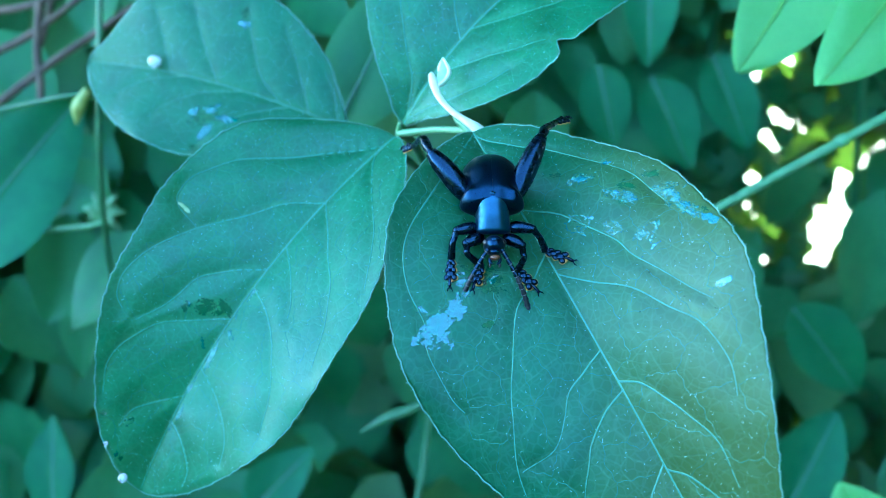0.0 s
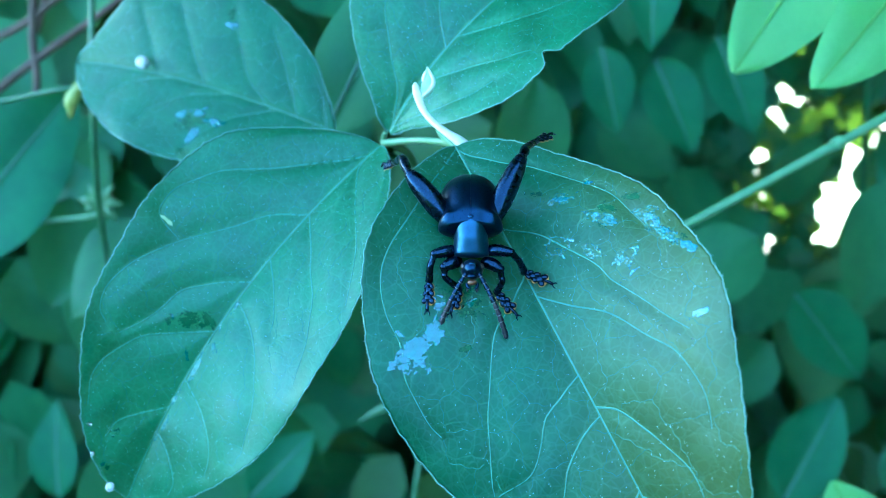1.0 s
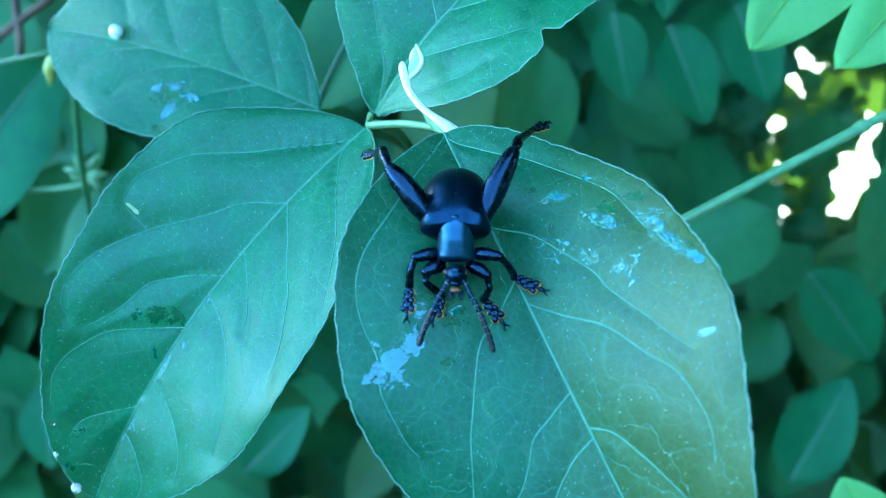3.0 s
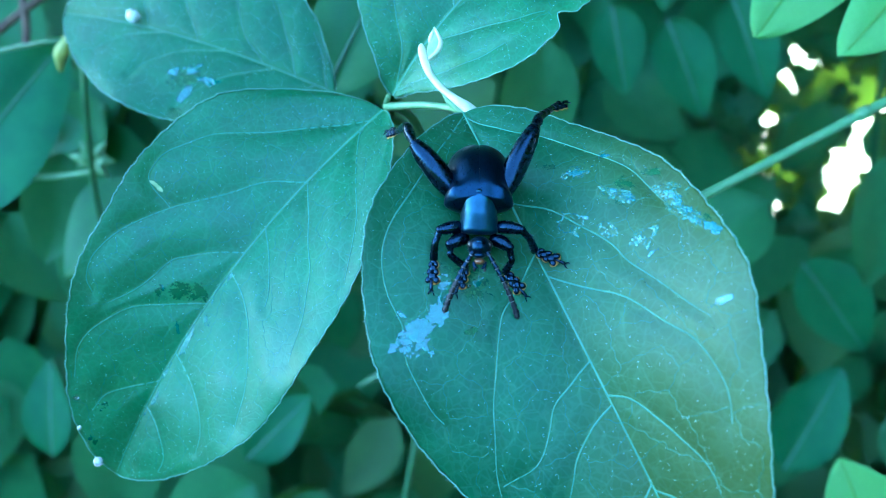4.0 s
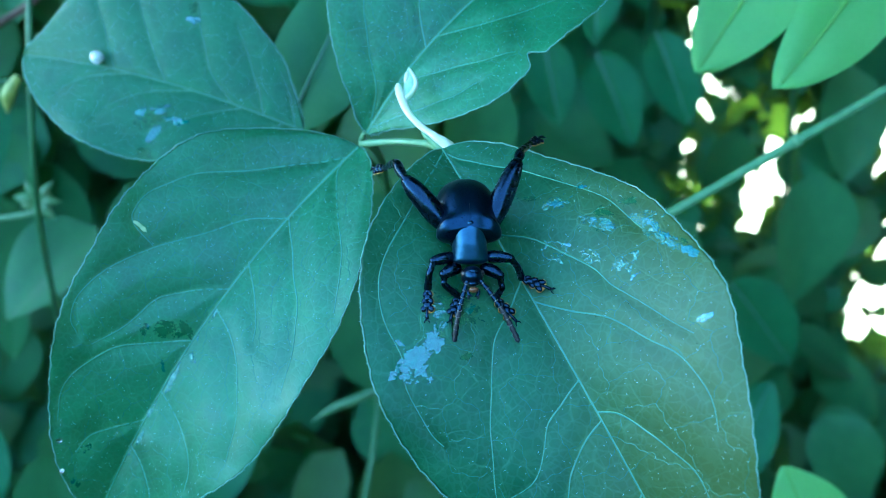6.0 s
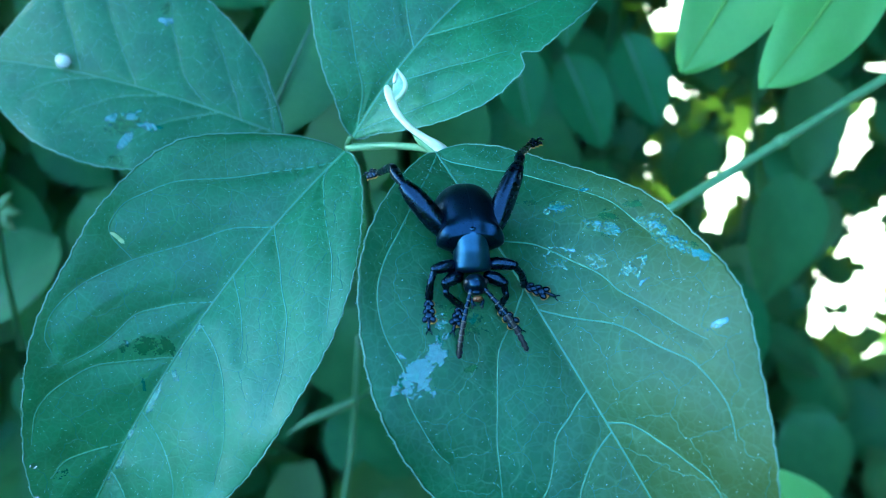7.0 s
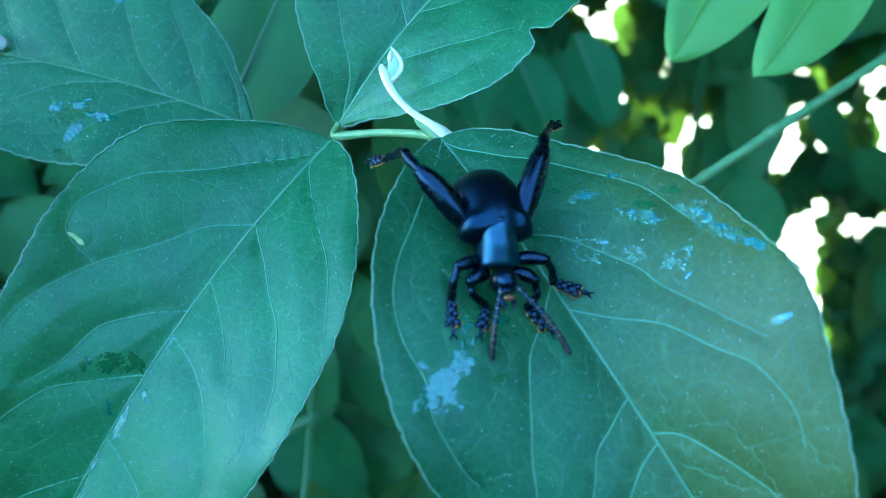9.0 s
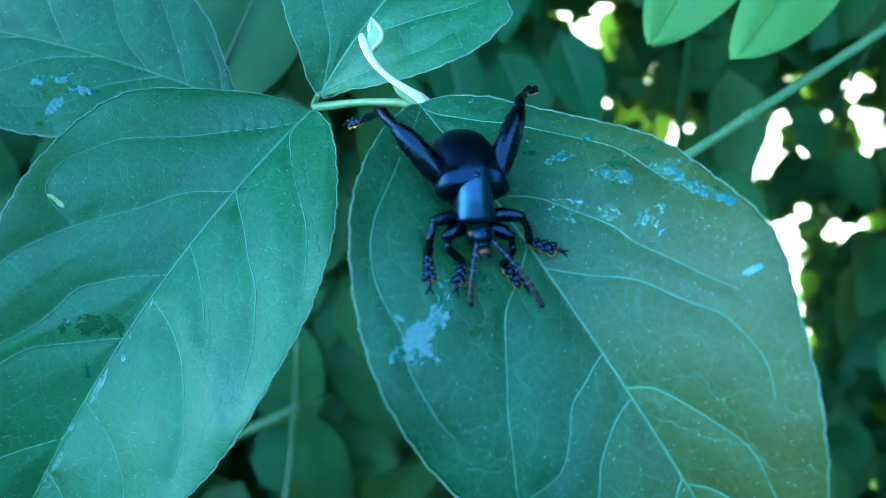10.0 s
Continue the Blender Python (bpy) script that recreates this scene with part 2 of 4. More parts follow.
def tube(points, radii, n=24, sides=10, bm=None, flat=1.0, up=(0, 0, 1)):
    """A smooth tube through points; radii are spread evenly along it."""
    bm = bm or bmesh.new()
    line, rings = spline(points, n), []
    side = None
    for i, p in enumerate(line):
        way = (line[min(i + 1, n)] - line[max(i - 1, 0)]).normalized()
        u = Vector(up)
        a = way.cross(u) if way.cross(u).length > 0.1 else way.cross(Vector((1, 0, 0)))
        a.normalize()
        if side is not None and a.dot(side) < 0:
            a = -a
        side = a
        b = a.cross(way).normalized()
        r = max(smooth(radii, i / n), min(radii) * 0.6)
        rings.append([bm.verts.new(p + r * (math.cos(t) * a + flat * math.sin(t) * b)) for t in (2 * math.pi * k / sides for k in range(sides))])
    for r, s in zip(rings, rings[1:]):
        for k in range(sides):
            bm.faces.new((r[k], r[(k + 1) % sides], s[(k + 1) % sides], s[k]))
    bm.faces.new(rings[0][::-1])
    bm.faces.new(rings[-1])
    bmesh.ops.recalc_face_normals(bm, faces=bm.faces)
    return bm


def ball(centre, size, turn=None, bm=None, seg=16, rings=10):
    bm = bm or bmesh.new()
    m = Matrix.Translation(centre) @ (turn.to_4x4() if turn else Matrix()) @ Matrix.Diagonal((*size, 1))
    bmesh.ops.create_uvsphere(bm, u_segments=seg, v_segments=rings, radius=1.0, matrix=m)
    return bm


# ---- leaflets: a blade over a gently folded and twisted sheet, with raised veins ----
MM = 0.001


class Sheet:
    """The form of a leaflet, in millimetres: x runs along the midrib, y across it."""

    def __init__(self, base, along, across, up, co, mid, x0, x1, neg, pos, notch=None, seed=1):
        self.m = Matrix([(along[i], across[i], up[i], base[i] * MM) for i in range(3)] + [(0, 0, 0, 1)])
        self.co, self.mid, self.x0, self.x1, self.notch = co, mid, x0, x1, notch
        self.half = {-1: neg, 1: pos}
        self.wob = np.random.RandomState(seed).rand(6) * 6

    def ym(self, x):
        a, b, c = self.mid
        x = x * MM
        return (a * x * x + b * x + c) / MM

    def z(self, x, y):
        c, d = self.co, (y - self.ym(x)) * MM
        x, y = x * MM, y * MM
        z = (c[0] + c[1] * x + c[2] * y + 20 * (c[3] * x * x + c[4] * x * y + c[5] * y * y) + c[6] * np.sqrt(d * d + 1e-6)) / MM
        return z + self.wave(x / MM, d / MM)

    def wave(self, x, d):
        """Slow waves of the blade, stronger toward its margin."""
        w = np.maximum(np.where(d < 0, self.width(-1, x), self.width(1, x)), 0.5)
        f, k = np.minimum(np.abs(d) / w, 1.1), self.wob
        return 0.4 * np.sin(x * 0.16 + k[2]) * np.sin(d * 0.21 + k[3]) * f + f ** 6 * 0.6 * np.sin(x * 0.24 + k[4]) * np.sign(d)

    def width(self, side, x):
        f = np.clip((x - self.x0) / (self.x1 - self.x0), 0, 1)
        k = np.arccos(1 - 2 * f) / math.pi * 14
        h = self.half[side]
        i = np.clip(np.floor(k).astype(int), 0, 13)
        u = k - i
        g = np.array([h[1] * 0 - h[1], *h, -h[-2]])
        a, b, c, d = g[i], g[i + 1], g[i + 2], g[i + 3]
        w = 0.5 * (2 * b + (c - a) * u + (2 * a - 5 * b + 4 * c - d) * u ** 2 + (3 * b - a - 3 * c + d) * u ** 3)
        if self.notch and side == self.notch[0]:
            w = w - self.notch[2] * np.exp(-((x - self.notch[1]) / self.notch[3]) ** 2)
        return np.maximum(w, 0.02)

    def relief(self, x, y, f):
        """The blade dips at its veins and swells between them."""
        near = np.full(np.shape(x), 1e9)
        for px, py in self.points:
            near = np.minimum(near, (x - px) ** 2 + (y - py) ** 2)
        return -0.36 * np.exp(-near / 1.8) + self.swell * (1 - np.exp(-near / 26)) * np.minimum(1, (1 - f) * 6)

    def top(self, x, y):
        """The height of the finished blade at one place."""
        x, y = np.float64(x), np.float64(y)
        d = float(y - self.ym(x))
        f = min(1.0, abs(d) / float(self.width(-1 if d < 0 else 1, x)))
        near = float(np.min(np.sum((self.dots - (x, y)) ** 2, -1)))
        return float(self.z(x, y)) - 0.36 * math.exp(-near / 1.8) + self.swell * (1 - math.exp(-near / 26)) * min(1, (1 - f) * 6)

    def world(self, x, y, lift=0.0):
        return self.m @ (Vector((x, y, self.top(x, y) + lift)) * MM)


def vein_lines(sh, veins):
    """Side veins: smooth lines over the blade, the first place of each set on the midrib."""
    lines = []
    for k, vein in enumerate(veins):
        pts = [(vein[0][0], float(sh.ym(vein[0][0]))), *vein[1:]]
        long = sum(math.dist(a, b) for a, b in zip(pts, pts[1:]))
        n = max(10, int(long / 0.5))
        line = spline([(x, y, 0) for x, y in pts], n)
        lines.append([(p.x + 0.10 * math.sin(i * 0.31 + k), p.y + 0.13 * math.sin(i * 0.23 + 2 * k) * min(1, i / 8)) for i, p in enumerate(line)])
    return lines


def rib(sh, pts, w0, w1, lift):
    """A raised vein along points of a sheet."""
    bm, rows = bmesh.new(), []
    n = len(pts)
    for i, (x, y) in enumerate(pts):
        (xa, ya), (xb, yb) = pts[max(i - 1, 0)], pts[min(i + 1, n - 1)]
        d = math.hypot(xb - xa, yb - ya) or 1
        nx, ny, w = -(yb - ya) / d, (xb - xa) / d, w0 + (w1 - w0) * i / n
        row = []
        for o, h in ((-1, lift - 0.14), (-0.55, lift - 0.03), (0, lift), (0.55, lift - 0.03), (1, lift - 0.14)):
            px, py = x + nx * w * o, y + ny * w * o
            row.append(bm.verts.new(Vector((px, py, float(sh.z(np.float64(px), np.float64(py))) + h)) * MM))
        rows.append(row)
    for a, b in zip(rows, rows[1:]):
        for k in range(4):
            bm.faces.new((a[k], b[k], b[k + 1], a[k + 1]))
    return bm


def hairs(sh, blade, grid, lines):
    """Short pale hairs: a fringe along the margin and a scatter over the blade."""
    pick = random.Random(int(sh.x1 * 10))
    verts, faces = [], []

    def spike(p, q, r):
        d = (q - p).normalized()
        a = d.cross(Vector((0.3, 0.2, 0.93))).normalized()
        b = a.cross(d)
        k = len(verts)
        verts.extend([p + a * r, p - a * r * 0.5 + b * r * 0.8, p - a * r * 0.5 - b * r * 0.8, q])
        faces.extend([(k, k + 1, k + 3), (k + 1, k + 2, k + 3), (k + 2, k, k + 3)])

    for side in (0, -1):
        edge = [Vector(p) for p in grid[:, side]]
        inner = [Vector(p) for p in grid[:, 4 if side == 0 else -5]]
        for i in range(1, len(edge) - 1):
            for _ in range(2):
                p = edge[i].lerp(edge[i + 1], pick.random())
                out = (edge[i] - inner[i]).normalized() + Vector((pick.uniform(-0.5, 0.5), 0, pick.uniform(-0.2, 0.7)))
                spike(p, p + out.normalized() * pick.uniform(0.25, 0.6) * MM, 0.055 * MM)
    for _ in range(1000):
        x = pick.uniform(sh.x0 + 2, sh.x1 - 2)
        f = pick.uniform(-0.95, 0.95)
        y = float(sh.ym(x)) + f * float(sh.width(-1 if f < 0 else 1, np.float64(x)))
        p = Vector((x, y, sh.top(x, y))) * MM
        a = pick.uniform(0, 6.28)
        spike(p, p + Vector((math.cos(a), math.sin(a), 0.9)) * pick.uniform(0.25, 0.5) * MM, pick.uniform(0.03, 0.06) * MM)
    me = bpy.data.meshes.new("hairs")
    me.from_pydata([tuple(v) for v in verts], [], faces)
    me.materials.append(HAIR)
    ob = new("hairs", me)
    ob.parent = blade
    tagged(ob, "fine pale leaf hairs", kind="stuff")


def vein_net(sh, lines, seed, cell=6.2):
    """Fine veins that close the fields between the side veins: the edges of uneven polygons about 6 mm across."""
    pick, net = random.Random(seed * 17), []
    reach = 1.25 * max(*sh.half[-1], *sh.half[1])
    seeds = []
    for i in range(int((sh.x1 - sh.x0) / cell) + 3):
        for j in range(int(2 * reach / cell) + 3):
            x = sh.x0 + (i - 1) * cell + (0.5 * cell if j % 2 else 0) + pick.uniform(-0.42, 0.42) * cell
            seeds.append((x, (j - 1) * cell - reach + float(sh.ym(x)) + pick.uniform(-0.42, 0.42) * cell))
    P = np.array(seeds)
    ribs = np.array([p for line in lines for p in line] + [(x, float(sh.ym(x))) for x in np.arange(sh.x0, sh.x1, 0.5)])
    for i in range(len(P)):
        away = np.linalg.norm(P - P[i], axis=1)
        near = [k for k in np.argsort(away)[1:22] if away[k] < 3.2 * cell]
        for j in near:
            if j < i:
                continue
            mid, way = (P[i] + P[j]) / 2, P[j] - P[i]
            line = np.array((-way[1], way[0])) / np.linalg.norm(way)
            lo, hi = -2.5 * cell, 2.5 * cell
            for k in near:
                if k == j:
                    continue
                out = P[k] - P[i]
                a, b = line @ out, (P[i] + P[k]) @ out / 2 - mid @ out
                if abs(a) > 1e-9:
                    if a > 0:
                        hi = min(hi, b / a)
                    else:
                        lo = max(lo, b / a)
                elif b < 0:
                    hi = lo
            if hi - lo < 0.5:
                continue
            n, ph, run = max(3, int((hi - lo) / 0.4)), pick.uniform(0, 6), []
            for k in range(n + 1):
                q = mid + line * (lo + (hi - lo) * k / n) + way / np.linalg.norm(way) * 0.22 * math.sin(k * 0.9 + ph) * math.sin(math.pi * k / n)
                x, y = float(q[0]), float(q[1])
                if not sh.x0 + 1.5 < x < sh.x1 - 1.5:
                    break
                d = y - float(sh.ym(x))
                if abs(d) > 0.95 * float(sh.width(-1 if d < 0 else 1, np.float64(x))):
                    break
                run.append((x, y))
            if len(run) > 2 and pick.random() < 0.93:
                gap = float(np.min(np.sum((ribs - run[len(run) // 2]) ** 2, -1)))
                if gap > 0.35:
                    net.append(run)
    return net


def net_dip(net, X, Y):
    near = np.full(np.shape(X), 1e9)
    for line in net:
        for px, py in line:
            near = np.minimum(near, (X - px) ** 2 + (Y - py) ** 2)
    return 0.07 * np.exp(-near / 1.1)


def net_rib(bm, sh, line):
    """One thread of the net, a low ridge on the blade."""
    rows, n = [], len(line)
    for i, (x, y) in enumerate(line):
        (xa, ya), (xb, yb) = line[max(i - 1, 0)], line[min(i + 1, n - 1)]
        d = math.hypot(xb - xa, yb - ya) or 1
        nx, ny = -(yb - ya) / d, (xb - xa) / d
        h = sh.top(x, y) - 0.058
        rows.append([bm.verts.new(Vector((x + nx * o, y + ny * o, h + e)) * MM) for o, e in ((-0.095, -0.04), (0, 0.022), (0.095, -0.04))])
    for a, b in zip(rows, rows[1:]):
        for k in range(2):
            bm.faces.new((a[k], b[k], b[k + 1], a[k + 1]))


def leaflet(sh, parent, seed, veins, label="", rows=190, cols=58, name="leaflet", material=None, vein_material=None, swell=0.9):
    lines = vein_lines(sh, veins)
    mid = [(x, float(sh.ym(x))) for x in np.linspace(sh.x0, sh.x1 - 0.5, 90)]
    t = np.linspace(0, math.pi, rows + 1)
    xs = sh.x0 + (sh.x1 - sh.x0) * (1 - np.cos(t)) / 2
    fs = np.linspace(-1, 1, 2 * cols + 1)
    fs = np.sign(fs) * np.abs(fs) ** 1.15
    ys = np.array([[sh.ym(x) + f * float(sh.width(-1 if f < 0 else 1, np.float64(x))) for f in fs] for x in xs])
    wob = sh.wob
    edge = np.abs(fs)[None] ** 8 * np.sign(fs)[None]
    ys = ys + edge * 0.22 * np.sin(xs * 1.9 + wob[0])[:, None] * np.sin(xs * 0.7 + wob[1])[:, None]
    X = np.repeat(xs[:, None], len(fs), 1)
    Z = sh.z(X, ys)
    sh.swell = swell
    sh.points = [p for line in lines for p in line[::3]] + mid
    sh.dots = np.array(sh.points)
    net = vein_net(sh, lines, seed)
    Z = Z + sh.relief(X, ys, np.abs(fs)[None]) - net_dip(net, X, ys)
    V = np.stack([X, ys, Z], -1).reshape(-1, 3) * MM
    n = len(fs)
    F = [(i * n + j, (i + 1) * n + j, (i + 1) * n + j + 1, i * n + j + 1) for i in range(rows) for j in range(n - 1)]
    me = bpy.data.meshes.new(name)
    me.from_pydata(V.tolist(), [], F)
    me.polygons.foreach_set("use_smooth", [True] * len(me.polygons))
    me.materials.append(material or LEAF)
    blade = new(name, me)
    blade.parent = parent
    blade.matrix_parent_inverse = parent.matrix_world.inverted()
    blade.matrix_basis = sh.m
    tagged(blade, label)
    solid = blade.modifiers.new("thickness", "SOLIDIFY")
    solid.thickness, solid.offset = 0.00030, -1.0
    vm = vein_material or VEIN
    hairs(sh, blade, V.reshape(rows + 1, n, 3), lines)
    part("midrib", rib(sh, mid, 0.25, 0.11, -0.17), vm, blade, "pale raised midrib")
    for line in lines:
        part("side_vein", rib(sh, line, 0.19, 0.08, -0.21), vm, blade)
    fine = bmesh.new()
    for line in net:
        net_rib(fine, sh, line)
    tagged(part("vein_net", fine, vein_material or VEIN_NET, blade, "net of fine pale veins"), kind="stuff")
    for side in (-1, 1):
        k = n - 1 if side > 0 else 0
        pts = [tuple(V.reshape(rows + 1, n, 3)[i, k]) for i in range(0, rows + 1)]
        part("margin", tube(pts, [0.00013] * 2, n=260, sides=5), RIM, blade, "thin pale leaf margin")
    return blade


RIGHT = Sheet((6.1, 164.7, 1515.1), (0.3992, -0.8394, -0.3689), (0.8863, 0.2502, 0.3897), (-0.2348, -0.4825, 0.8438),
              (-0.0067, 0.1685, -0.4547, -0.152, 0.6476, -0.1963, 0.4325), (-0.0272, 0.00374, 0.00076), -5.2, 114.0,
              [0.5, 3.6, 9.8, 17.4, 24.8, 30.8, 34.2, 33.7, 29.1, 23.2, 15.7, 9.4, 4.3, 1.3, 0],
              [0.8, 5.8, 10.9, 16.4, 22.6, 27.5, 29.2, 28.3, 23.5, 17.9, 12.7, 7.4, 3.3, 0.9, 0])
LEFT = Sheet((-11.3, 185.7, 1502.8), (-0.5556, -0.6299, -0.5427), (0.8313, -0.4104, -0.3747), (0.0133, -0.6594, 0.7517),
             (-0.0051, 0.2764, 0.4824, -0.2215, -0.2974, 0.2608, 0.297), (1.28975, -0.16338, -0.00202), -1.8, 102.3,
             [0.8, 7.7, 14.9, 21.7, 27.5, 29.7, 29.1, 27.5, 26.0, 23.0, 19.3, 15.1, 10.3, 5.6, 0],
             [0.5, 3.6, 7.9, 12.9, 18.2, 22.9, 26.1, 27.2, 27.4, 25.9, 21.2, 15.5, 9.7, 3.9, 0])
UPPER = Sheet((-10.1, 190.8, 1504.0), (0.6036, 0.3128, 0.7334), (-0.6815, 0.6799, 0.2708), (-0.4139, -0.6633, 0.6235),
              (-0.0052, 0.3114, 0.0547, -0.4564, 0.0999, -0.019, 0.4111), (0.0, -0.01, 0.0022), -0.4, 85.0,
              [0.8, 2, 5.5, 12, 19.2, 24.2, 25.4, 25.4, 25.2, 23.5, 18, 12, 6.5, 2, 0],
              [0.8, 3, 6.8, 13.6, 20, 25, 27.5, 27, 23.5, 18.5, 13, 8, 4, 1.2, 0], notch=(-1, 37.0, 3.4, 1.5))
BEHIND = Sheet((-26.6, 215.1, 1490.8), (-0.9266, 0.3722, 0.0532), (-0.3065, -0.666, -0.6801), (-0.2177, -0.6465, 0.7312),
               (-0.0074, 0.3038, 0.0528, -0.1431, -0.1026, 0.1057, 0.14), (1.01291, -0.095, -0.00074), 3.1, 89.0,
               [0.8, 4, 8.6, 15.8, 20.9, 25.4, 28.5, 29.5, 28, 24.5, 19.5, 13, 6, 2.5, 0],
               [0.8, 5.3, 9.0, 13.4, 17.0, 20.5, 22.4, 23.5, 22.6, 20.4, 16.3, 11.7, 7.0, 2.7, 0])

NODE = Vector((-10.9, 193.2, 1499.4)) * MM
trifoliate = empty("trifoliate_leaf", Matrix.Translation(NODE), "large green three-part vine leaf with wet feeding marks", "leaf")
# side veins, from the midrib outward
RIGHT_VEINS = [[(-4.5, 1), (5.3, -7.4), (13, -15.1), (18.7, -20.8), (25, -24.9), (30, -25.9), (36.3, -26.3), (41.8, -28), (48.6, -28.2), (53, -27)],
               [(30.9, 1), (34.5, -2.5), (38.8, -8), (42.6, -11.2), (49.4, -15.3), (56.1, -19), (64.6, -22.9), (74, -24), (82, -21)],
               [(53.2, 1), (55.5, -3.5), (57.5, -7.9), (61.5, -11), (65.5, -16), (66, -22.5)],
               [(61.6, 1), (63.9, -4.4), (67.2, -8.5), (70.1, -11.2), (76, -15), (84, -16.5)],
               [(76, 1), (80, -4), (85, -8), (92, -10)]]
RIGHT_OUTER = [[(-3.5, 1), (2, 5), (8, 11), (16, 17), (26, 22.5), (36, 24.5)],
               [(19.4, 1), (26.4, 7.6), (36.6, 12.8), (43.1, 14.9), (52, 18.5), (58, 21)],
               [(36.1, 1), (41.4, 5.5), (45.9, 10), (51.6, 13.4), (56.7, 15.8), (61.4, 17.7), (68, 18), (74, 16)],
               [(59.7, 1), (62.5, 4.1), (67.7, 6.6), (71.9, 8.4), (78, 10), (86, 9.6)],
               [(77, 1), (81, 4), (88, 6.8), (95, 6.5)]]
LEFT_VEINS = [[(2, -2), (12.1, -12.7), (19, -20), (25.3, -27), (32.8, -31.6), (38.7, -32.6), (42.2, -31.3), (44.5, -25.2)],
              [(22.2, -5), (28.5, -13), (36.9, -18.9), (44.5, -24.9), (52.3, -29.1), (60.2, -31.4), (66.3, -30), (68.8, -27.4)],
              [(42.9, -6), (48.4, -13.8), (52.9, -17.9), (58.6, -19.7), (64.3, -21.5), (69, -24)],
              [(56.9, -7), (62.4, -14.6), (68, -20.5), (74.3, -23.3), (81.1, -24.4), (86.9, -22)],
              [(77.4, -7), (82.9, -12.2), (87.2, -15.3), (91.3, -15.8)]]
LEFT_OUTER = [[(4, -3), (9.5, -0.5), (21.1, 8.7), (27.7, 13.2), (36, 17)],
              [(22.1, -5), (31.6, 3.2), (39.6, 9.8), (47, 13.8), (56, 17)],
              [(36, -6), (41, -1), (46, 3), (50, 5)],
              [(48, -7), (52.2, 0.7), (58.5, 6.8), (67.6, 12.2), (74.6, 14.4)],
              [(69.9, -7), (74.6, 2.1), (79.8, 7.4), (85.4, 9.6)],
              [(84, -6), (87, -1), (91, 3), (95, 3.5)]]
UPPER_VEINS = [[(1, 2), (8.5, 5), (14.3, 9.9), (21.8, 16.7), (30, 21)], [(24, 2), (27.8, 6.1), (30.6, 8.6), (38, 14), (46, 18)], [(40, 2), (47, 8), (56, 13)],
               [(1, 2), (10, -5.5), (17.8, -12), (25, -16)], [(14, 2), (21.2, -4.9), (28.8, -11.9), (35.6, -17.6)], [(28, 2), (36, -5), (45, -11), (52, -14)], [(44, 2), (52, -5), (60, -9)]]
leaflet(RIGHT, trifoliate, 3, RIGHT_VEINS + RIGHT_OUTER, "broad green leaflet, warm light painted toward one margin, that carries the beetle", material=LEAF_WARM_LIT, swell=0.34)
leaflet(LEFT, trifoliate, 5, LEFT_VEINS + LEFT_OUTER, "broad green leaflet with a fold along its midrib", swell=0.8)
leaflet(UPPER, trifoliate, 8, UPPER_VEINS, "green leaflet with a notched margin", swell=0.25)


def stem(name, pts, radii, parent, material, label="", n=20, sides=10, flat=1.0):
    inv = parent.matrix_world.inverted() if parent else Matrix()
    return part(name, tube([inv @ (Vector(p) * MM) for p in pts], [r * MM for r in radii], n, sides, flat=flat), material, parent, label)


stem("petiolule", [(-11.2, 193.0, 1499.6), (-6, 189.8, 1502.0), (-1.5, 186.0, 1504.4), (4, 181, 1506.8), (7.2, 176.6, 1508.4)], [1.0, 0.85, 0.8, 0.85, 1.0], trifoliate, STALK, "pale green short stalk")
stem("petiolule", [(-11.2, 194.0, 1498.6), (-10.9, 193.2, 1501.0), (-10.4, 192.0, 1503.2)], [0.9, 0.75, 0.6], trifoliate, STALK, "pale green short stalk")
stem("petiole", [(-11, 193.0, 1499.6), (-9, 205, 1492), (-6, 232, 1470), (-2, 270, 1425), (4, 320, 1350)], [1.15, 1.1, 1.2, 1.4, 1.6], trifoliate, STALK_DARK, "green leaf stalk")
for dx, dz in ((-1.2, -1.5), (1.0, -2.2)):
    stem("stipule", [(-11, 193, 1499), (-11 + dx * 0.8, 191.5, 1498 + dz), (-11 + dx * 1.6, 190.2, 1496.8 + dz * 1.8)], [0.5, 0.4, 0.06], trifoliate, STALK, n=8, sides=6)
stem("curled_bract", [(8.6, 175.3, 1509.0), (7.0, 175.6, 1510.4), (4.6, 176.6, 1511.8), (1.5, 179.2, 1513.0), (-0.9, 182.8, 1514.4), (-2.1, 186.3, 1515.9), (-2.6, 188.3, 1517.1), (-2.7, 189.2, 1517.6)],
     [1.9, 1.6, 1.0, 0.8, 0.85, 0.95, 0.8, 0.3], trifoliate, BRACT, "pale silvery bract", n=40, sides=12, flat=0.7)
stem("folded_leaf", [(-1.4, 186.0, 1515.0), (-0.3, 187.9, 1516.0), (0.3, 190.0, 1516.9), (0.2, 192.2, 1517.9), (-0.1, 194.8, 1518.9)], [0.5, 1.35, 1.6, 1.05, 0.12], trifoliate, BRACT_GREEN, "folded pale green tip of the bract", n=26, sides=14, flat=0.55)
stem("rolled_edge", [(-1.2, 186.0, 1515.6), (0.7, 187.8, 1516.6), (1.4, 190.0, 1517.5), (0.7, 192.4, 1518.4), (-0.1, 194.4, 1519.0)], [0.4, 0.5, 0.55, 0.4, 0.1], trifoliate, BRACT, "", n=20, sides=8)
stem("pale_fold", [(-1.0, 190.2, 1517.6), (-0.7, 191.6, 1518.2), (-0.4, 193.2, 1518.7)], [0.3, 0.5, 0.15], trifoliate, BRACT, "", n=12, sides=8)
